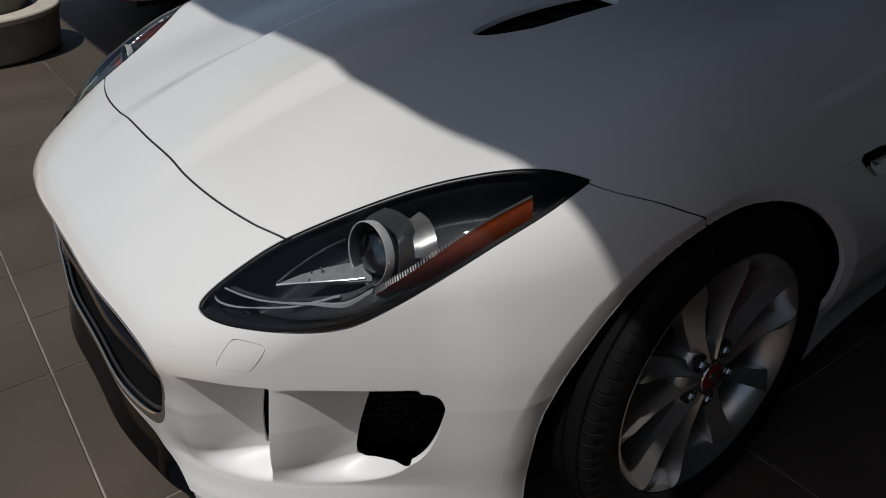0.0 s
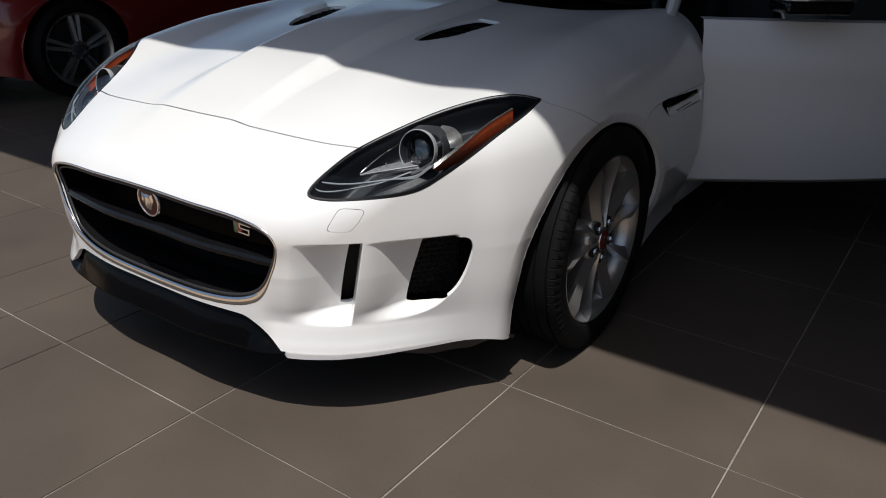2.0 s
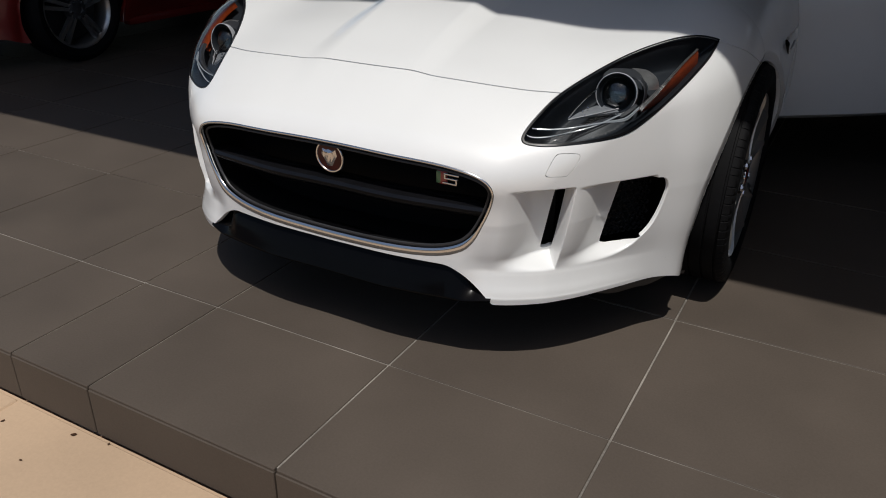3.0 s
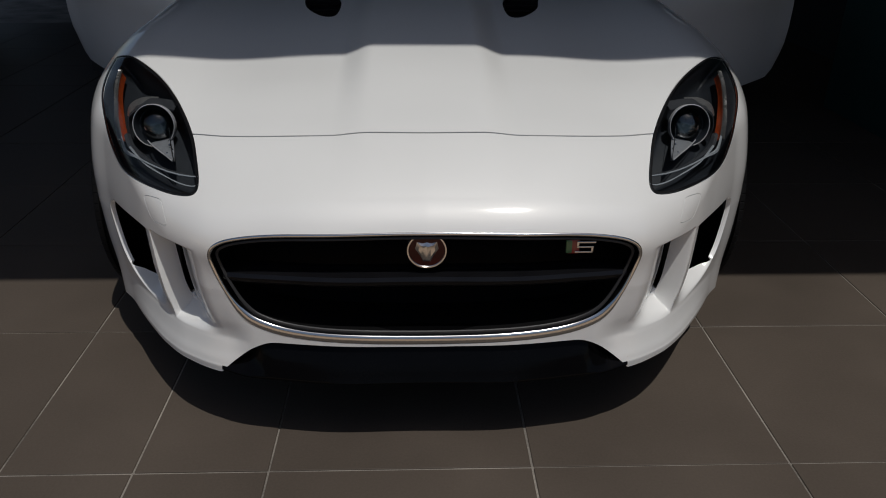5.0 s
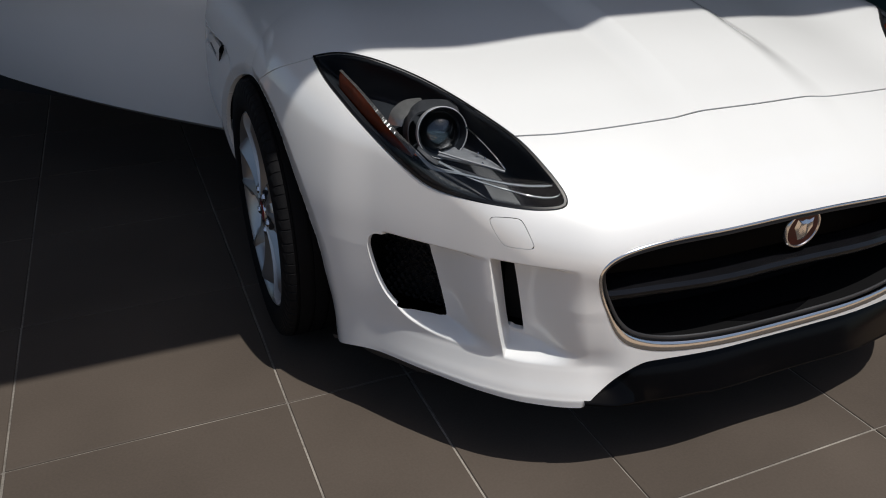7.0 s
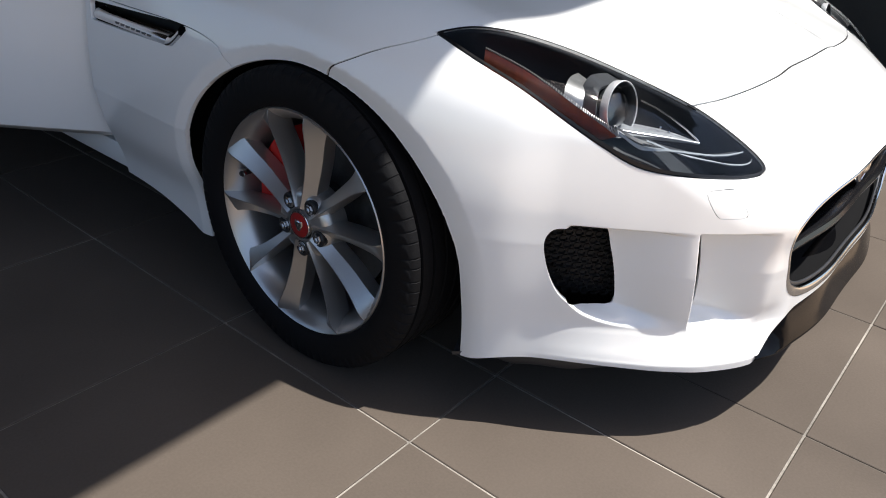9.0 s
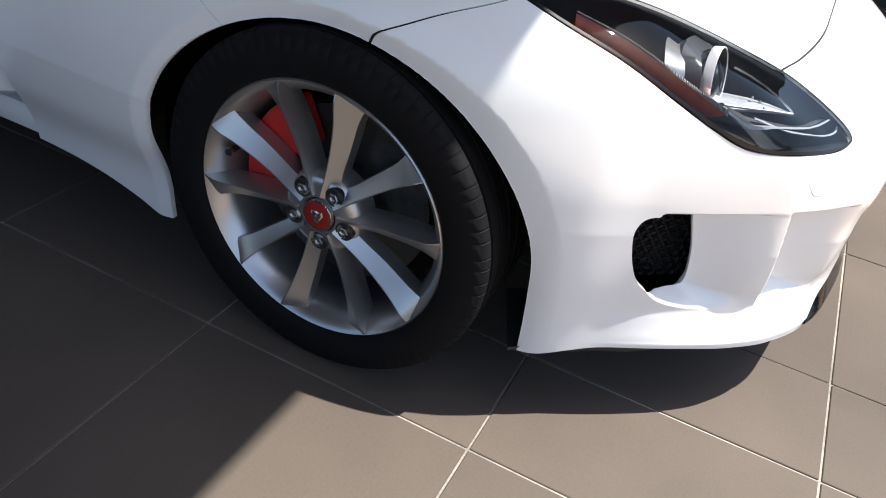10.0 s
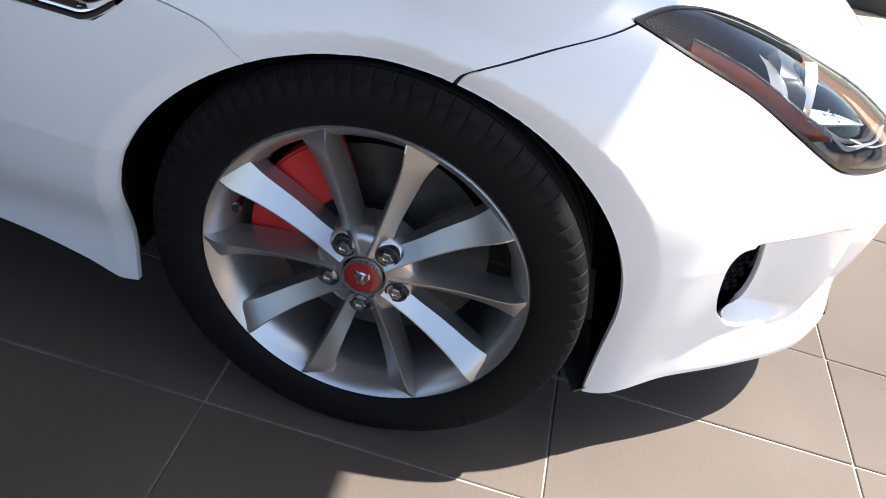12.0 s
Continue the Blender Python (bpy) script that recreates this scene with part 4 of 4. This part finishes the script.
    for x, y in ((.590, -.655), (.598, -.640), (.600, -.665)):
        stud = part("reflector_stud", lathe_bm([(-.003, .0026), (.0, .0026), (.0014, .0016), (.0016, .0001)], 10, "z"), LAMP_SILVER, lens)
        stud.location = inset(x, y, .036)

# ---- doors, cabin and rear body ----
rear = iso((-.03, 1.0, .16), (1.0, 3.55, 1.02), .03, body_field)
v = rear[0]
rear = clip(rear, np.where((v[:, 0] > .5), .352 - np.hypot(v[:, 1] - 2.622, np.maximum(v[:, 2], .33) - .33), -1))
v = rear[0]
rear = clip(rear, np.minimum(2.02 - v[:, 1], v[:, 0] - .55))
panel("rear_body", rear, PAINT, car)
sill_rows = [[(s, y, z) for s, z in ((.78, .184), (.840, .190), (.858, .203), (.867, .245), (.860, .268), (.79, .285))] for y in (.765, .9, 1.4, 2.05)]
for sgn in (1, -1):
    strip_mesh("sill", [[(sgn * x, y, z) for x, y, z in r] for r in sill_rows], PAINT, car)


def make_door(sgn):
    """An open door, hinged at its front edge and swung out."""
    length, swing = 1.14, radians(54 if sgn > 0 else 46)
    rows = []
    for i in range(25):
        s = i / 24
        u = length * s
        bow = .035 * math.sin(math.pi * min(1, s * 1.1)) 
        bottom = (.300 + .03 * s if sgn > 0 else .288 + .105 * s) + (.10 * max(0, (s - .9) / .1) ** 2)
        rows.append([(u, bow + b, bottom + (top - .30) * (.905 - bottom) / .605) for b, top in
                     ((-.05, .30), (-.035, .302), (-.012, .32), (.004, .40), (.012, .50), (.014, .62), (.012, .70), (.022, .735), (.012, .78), (-.005, .86), (-.025, .90), (-.07, .905))])
    bm = bmesh.new()
    grid = [[bm.verts.new(p) for p in r] for r in rows]
    for p, q in zip(grid, grid[1:]):
        for k in range(len(p) - 1):
            bm.faces.new((p[k], p[k + 1], q[k + 1], q[k]))
    door = part("door", bm, PAINT, car, "open white door in shade")
    part("door_trim", box_bm(.01, length - .01, -.075, -.045, .33, .89, .01), CABIN_DARK, door)
    part("door_mirror", box_bm(.20, .42, .03, .17, .965, 1.08, .03, 4), PAINT, door)
    part("mirror_cap", box_bm(.197, .423, .027, .174, .938, .982, .014, 3), BLACK_GLOSS, door)
    part("mirror_strip", box_bm(.262, .421, .150, .1765, .981, .988, .003), CHROME, door, "thin chrome strip under the mirror")
    m = Matrix.Translation((sgn * .885, .79, 0)) @ Matrix.Rotation(-swing * sgn, 4, "Z")
    base = Matrix(((0, sgn, 0, 0), (1, 0, 0, 0), (0, 0, 1, 0), (0, 0, 0, 1)))
    door.matrix_local = m @ base
    return door


for sgn in (1, -1):
    make_door(sgn)

# side vents, hood vents
def side_x(y, z):
    return float(SIDE_X(np.array([y]))[0] - TUMBLE(np.array([z]))[0] - TUCK(np.array([z]))[0])


for sgn in (1, -1):
    blade = lambda y, b, z: (sgn * (side_x(y, z) - b), y, z + .034 * max(0, (.412 - y) / .055) ** 1.5)
    ledge = ((.004, .6315), (-.002, .6345), (-.004, .640), (-.003, .648), (.003, .655), (.03, .660))
    vent = strip_mesh("side_vent", [[blade(y, b, z) for b, z in ledge] for y in np.linspace(.412, .742, 12)],
                      VENT_CHROME, car, "polished metal blade of the side vent")
    strip_mesh("vent_cap", [[blade(y, b - .001, z) for b, z in ledge] for y in np.linspace(.356, .413, 9)], VENT_CHROME, vent, "polished end cap of the vent blade")
    part("vent_cavity", box_bm(sgn * .83 if sgn > 0 else -.872, .872 if sgn > 0 else -.83, .33, .77, .61, .70), SEAM, vent, smooth=False)
    for k in range(7):
        y = .475 + .024 * k
        x = sgn * (side_x(y, .643) + .0042)
        part("vent_writing", box_bm(x - .0008, x + .0008, y, y + .013, .6405, .6455), DARK_ALLOY, vent, smooth=False)
    rows = []
    for y in np.linspace(-.075, .26, 8):
        rows.append([(sgn * x, y, float(HOOD_Z(np.array([y]))[0]) - .035) for x in (.22, .40)])
    hv = strip_mesh("hood_vent", rows, SEAM, car, "black vent slot in the hood")
    for k in range(4):
        y = -.01 + k * .065
        part("vent_slat", box_bm(min(sgn * .25, sgn * .37), max(sgn * .25, sgn * .37), y, y + .03, float(HOOD_Z(np.array([y]))[0]) - .022, float(HOOD_Z(np.array([y]))[0]) - .017, .002), DEEP_BLACK, hv)

# cabin: windscreen, pillars, roof, dark inside; floor pan
def arch_row(y, z0, z1, w0, w1, n=13):
    """A cross line of the greenhouse: from one side over the top to the other."""
    out = []
    for i in range(n):
        t = -1 + 2 * i / (n - 1)
        s = abs(t)
        out.append((w0 * t if s > .99 else (w1 + (w0 - w1) * s ** 6) * math.sin(t * math.pi / 2), y + .10 * (s ** 2), z0 + (z1 - z0) * math.cos(t * math.pi / 2) ** .55))
    return out


cowl = [arch_row(.60 + .75 * s, .915 + .04 * s, .945 + .335 * s ** .92, .74 - .10 * s, .70 - .14 * s) for s in np.linspace(0, 1, 9)]
glasshouse = strip_mesh("windscreen", cowl, CABIN_GLASS, car, "dark windscreen")
roof_rows = [arch_row(1.35 + 1.9 * s, .955 + .02 * s, 1.28 + .03 * s - .30 * s * s, .64 - .06 * s, .56 - .08 * s) for s in np.linspace(0, 1, 12)]
strip_mesh("roof", roof_rows, PAINT, car)
for sgn in (1, -1):
    part("windscreen_pillar", tube_bm([(sgn * .775, .60, .82), (sgn * .772, .74, .905), (sgn * .73, .93, 1.02), (sgn * .655, 1.16, 1.15), (sgn * .58, 1.40, 1.235)], .024, 10, 1.3), PAINT, car)
part("cabin_floor", box_bm(-.80, .80, .80, 2.3, .18, .26), CABIN_DARK, car)
part("bulkhead", box_bm(-.72, .72, .68, .74, .18, .84), CABIN_DARK, car)
part("dashboard", box_bm(-.70, .70, .76, 1.05, .62, .90, .05, 3), CABIN_DARK, car)
for x in (-.38, .38):
    part("seat", box_bm(x - .25, x + .25, 1.35, 1.95, .30, .50, .06, 3), CABIN_DARK, car)
    part("seat_back", box_bm(x - .24, x + .24, 1.85, 2.05, .45, 1.08, .06, 3), CABIN_DARK, car)
part("rear_bulkhead", box_bm(-.82, .82, 2.06, 2.12, .18, .92), CABIN_DARK, car)
bm = bmesh.new()
half = [(.50, -.745), (.63, -.60), (.63, -.445), (.50, -.435), (.50, 3.3)]
lower = bm.faces.new([bm.verts.new((x, y, .150)) for x, y in half + [(-x, y) for x, y in half[::-1]]])
for v in bmesh.ops.extrude_face_region(bm, geom=[lower])["geom"]:
    if isinstance(v, bmesh.types.BMVert):
        v.co.z = .165
part("floor_pan", bm, BLACK_PLASTIC, car, smooth=False)
for sgn in (1, -1):
    rw = part("rear_wheel", lathe_bm([(-.22, .20), (-.24, .30), (-.20, .335), (-.02, .335), (.02, .30), (.01, .25), (-.02, .24), (-.06, .22), (-.06, .05), (-.04, .001)], 48), RUBBER, car)
    rw.location, rw.rotation_euler = (sgn * .90, 2.622, .333), (0, 0, 0 if sgn > 0 else math.pi)


# ---- the red car parked alongside ----
def make_red_car():
    red = tagged(new("parked_car"), "dark red car parked in the shade of the canopy", "car")
    shell = iso((-.01, -.95, .12), (1.0, 3.55, 1.0), .02, body_field)
    v = shell[0]
    shell = clip(shell, np.where(v[:, 1] < 0, LOW_EDGE(angles(v)) + .02, .20) - v[:, 2])
    v = shell[0]
    shell = clip(shell, np.where(v[:, 0] > .5, .385 - np.hypot(v[:, 1], v[:, 2] - .33), -1))
    v = shell[0]
    shell = clip(shell, np.where(v[:, 0] > .5, .385 - np.hypot(v[:, 1] - 2.62, v[:, 2] - .33), -1))
    panel("body", shell, RED_PAINT, red, deep=.03)
    strip_mesh("glasshouse", cowl + roof_rows, CABIN_GLASS, red)
    part("floor_pan", box_bm(-.60, .60, -.75, 3.3, .16, .5), BLACK_PLASTIC, red)
    for sgn in (1, -1):
        part("sill", box_bm(min(sgn * .80, sgn * .885), max(sgn * .80, sgn * .885), .42, 2.2, .165, .23, .02), RED_PAINT, red)
        for y in (0, 2.62):
            w = part("wheel", lathe_bm([(-.20, .236), (-.06, .226), (-.008, .245), (.006, .2545), (.011, .2515), (.006, .243), (-.03, .2265), (-.17, .222)], 64, closed=True), ALLOY, red, "five-spoke alloy wheel with dark insets")
            part("tyre", lathe_bm([(-.20, .244), (-.222, .290), (-.198, .331), (-.10, .336), (.006, .334), (.0275, .300), (.0215, .268), (.006, .2535)], 64, closed=True), RUBBER, w)
            part("brake_drum", lathe_bm([(-.09, .2), (-.085, .10), (-.085, .001)], 32), BLACK_PLASTIC, w)
            part("hub", lathe_bm([(-.05, .075), (.0, .068), (.006, .05), (.006, .033), (.002, .030), (.004, .001)], 40), DARK_ALLOY, w)
            for k in range(5):
                a = radians(72 * k + 2)
                for side in (-1, 1):
                    bm = bmesh.new()
                    rws = []
                    for i in range(6):
                        s = i / 5
                        r = .05 + .195 * s
                        c = side * (.012 + .017 * s)
                        rws.append([bm.verts.new((x, c + y2, r)) for x, y2 in ((-.035, -.012 - .003 * s), (.0 - .012 * s, -.010 - .003 * s), (.004 - .012 * s, .010 + .003 * s), (-.035, .012 + .003 * s))])
                    for p, q in zip(rws, rws[1:]):
                        for n in range(3):
                            bm.faces.new((p[n], p[n + 1], q[n + 1], q[n]))
                    sp = part("spoke", bm, ALLOY, w)
                    sp.rotation_euler = (a, 0, 0)
                nut = part("wheel_nut", lathe_bm([(0, .011), (.01, .010), (.011, .001)], 6), SOFT_CHROME, w)
                nut.location = (.0, .052 * math.sin(a + .63), .052 * math.cos(a + .63))
            w.location, w.rotation_euler = (sgn * .90, y, .335), (0, 0, 0 if sgn > 0 else math.pi)
    return red


red_car = make_red_car()
red_car.location = (-4.41, 1.04, 0)

# ---- round planter at the edge of the tiles ----
planter = tagged(new("planter"), "round grey concrete planter with a pale rim", "planter")
part("bowl", lathe_bm([(0, .44), (.02, .47), (.20, .50), (.235, .505)], 64, "z"), CONCRETE, planter)
part("rim", lathe_bm([(.235, .515), (.262, .52), (.270, .515), (.270, .37), (.262, .36), (.20, .355)], 64, "z"), PALE_RIM, planter)
part("inner_drum", lathe_bm([(.20, .36), (.22, .33), (.45, .34), (.47, .33), (.47, .001)], 48, "z"), CONCRETE, planter)
planter.location = (-3.98, -.66, 0)


def grass_patch():
    rng = random.Random(3)
    verts, faces = [], []
    for _ in range(2500):
        x, y = rng.gauss(-8.6, 1.2), rng.gauss(1.6, 1.4)
        h, a, w = rng.uniform(.05, .22), rng.uniform(0, 6.28), rng.uniform(.006, .014)
        dx, dy = math.cos(a) * w, math.sin(a) * w
        lx, ly = rng.uniform(-.06, .06), rng.uniform(-.06, .06)
        n = len(verts)
        z = -STEP_H - .02
        verts += [(x - dx, y - dy, z), (x + dx, y + dy, z), (x + lx, y + ly, z + h)]
        faces.append((n, n + 1, n + 2))
    return tagged(mesh_object("grass", verts, faces, GRASS), "tufts of grass on red earth", "grass", kind="stuff")


grass_patch()


def dry_leaf(x, y, size, turn):
    """A curled scrap of dry leaf."""
    bm = bmesh.new()
    rows = []
    for i in range(5):
        u = i / 4
        half = size * .32 * math.sin(math.pi * (.08 + .84 * u))
        rows.append([bm.verts.new((size * (u - .5), half * w, size * (.10 + .12 * w * w + .10 * (u - .5) ** 2) - (0 if k else .0))) for k, w in enumerate((-1, -.4, .4, 1))])
    for p, q in zip(rows, rows[1:]):
        for k in range(3):
            bm.faces.new((p[k], p[k + 1], q[k + 1], q[k]))
    bmesh.ops.solidify(bm, geom=bm.faces[:], thickness=.0012)
    low = min(v.co.z for v in bm.verts)
    for v in bm.verts:
        v.co.z -= low
    leaf = tagged(part("dry_leaf", bm, LEAF, None), "curled brown scrap of leaf on the paving", "leaf", group="leaf scraps on the paving")
    leaf.location, leaf.rotation_euler = (x, y, -STEP_H + .002), (0, 0, turn)


for x, y, size, turn in ((-.406, -1.489, .016, .6), (-.298, -1.469, .010, 2.0), (-.437, -1.616, .009, .2), (-.615, -1.544, .011, 1.3)):
    dry_leaf(x, y, size, turn)
lay_tiles()
lay_pavers()
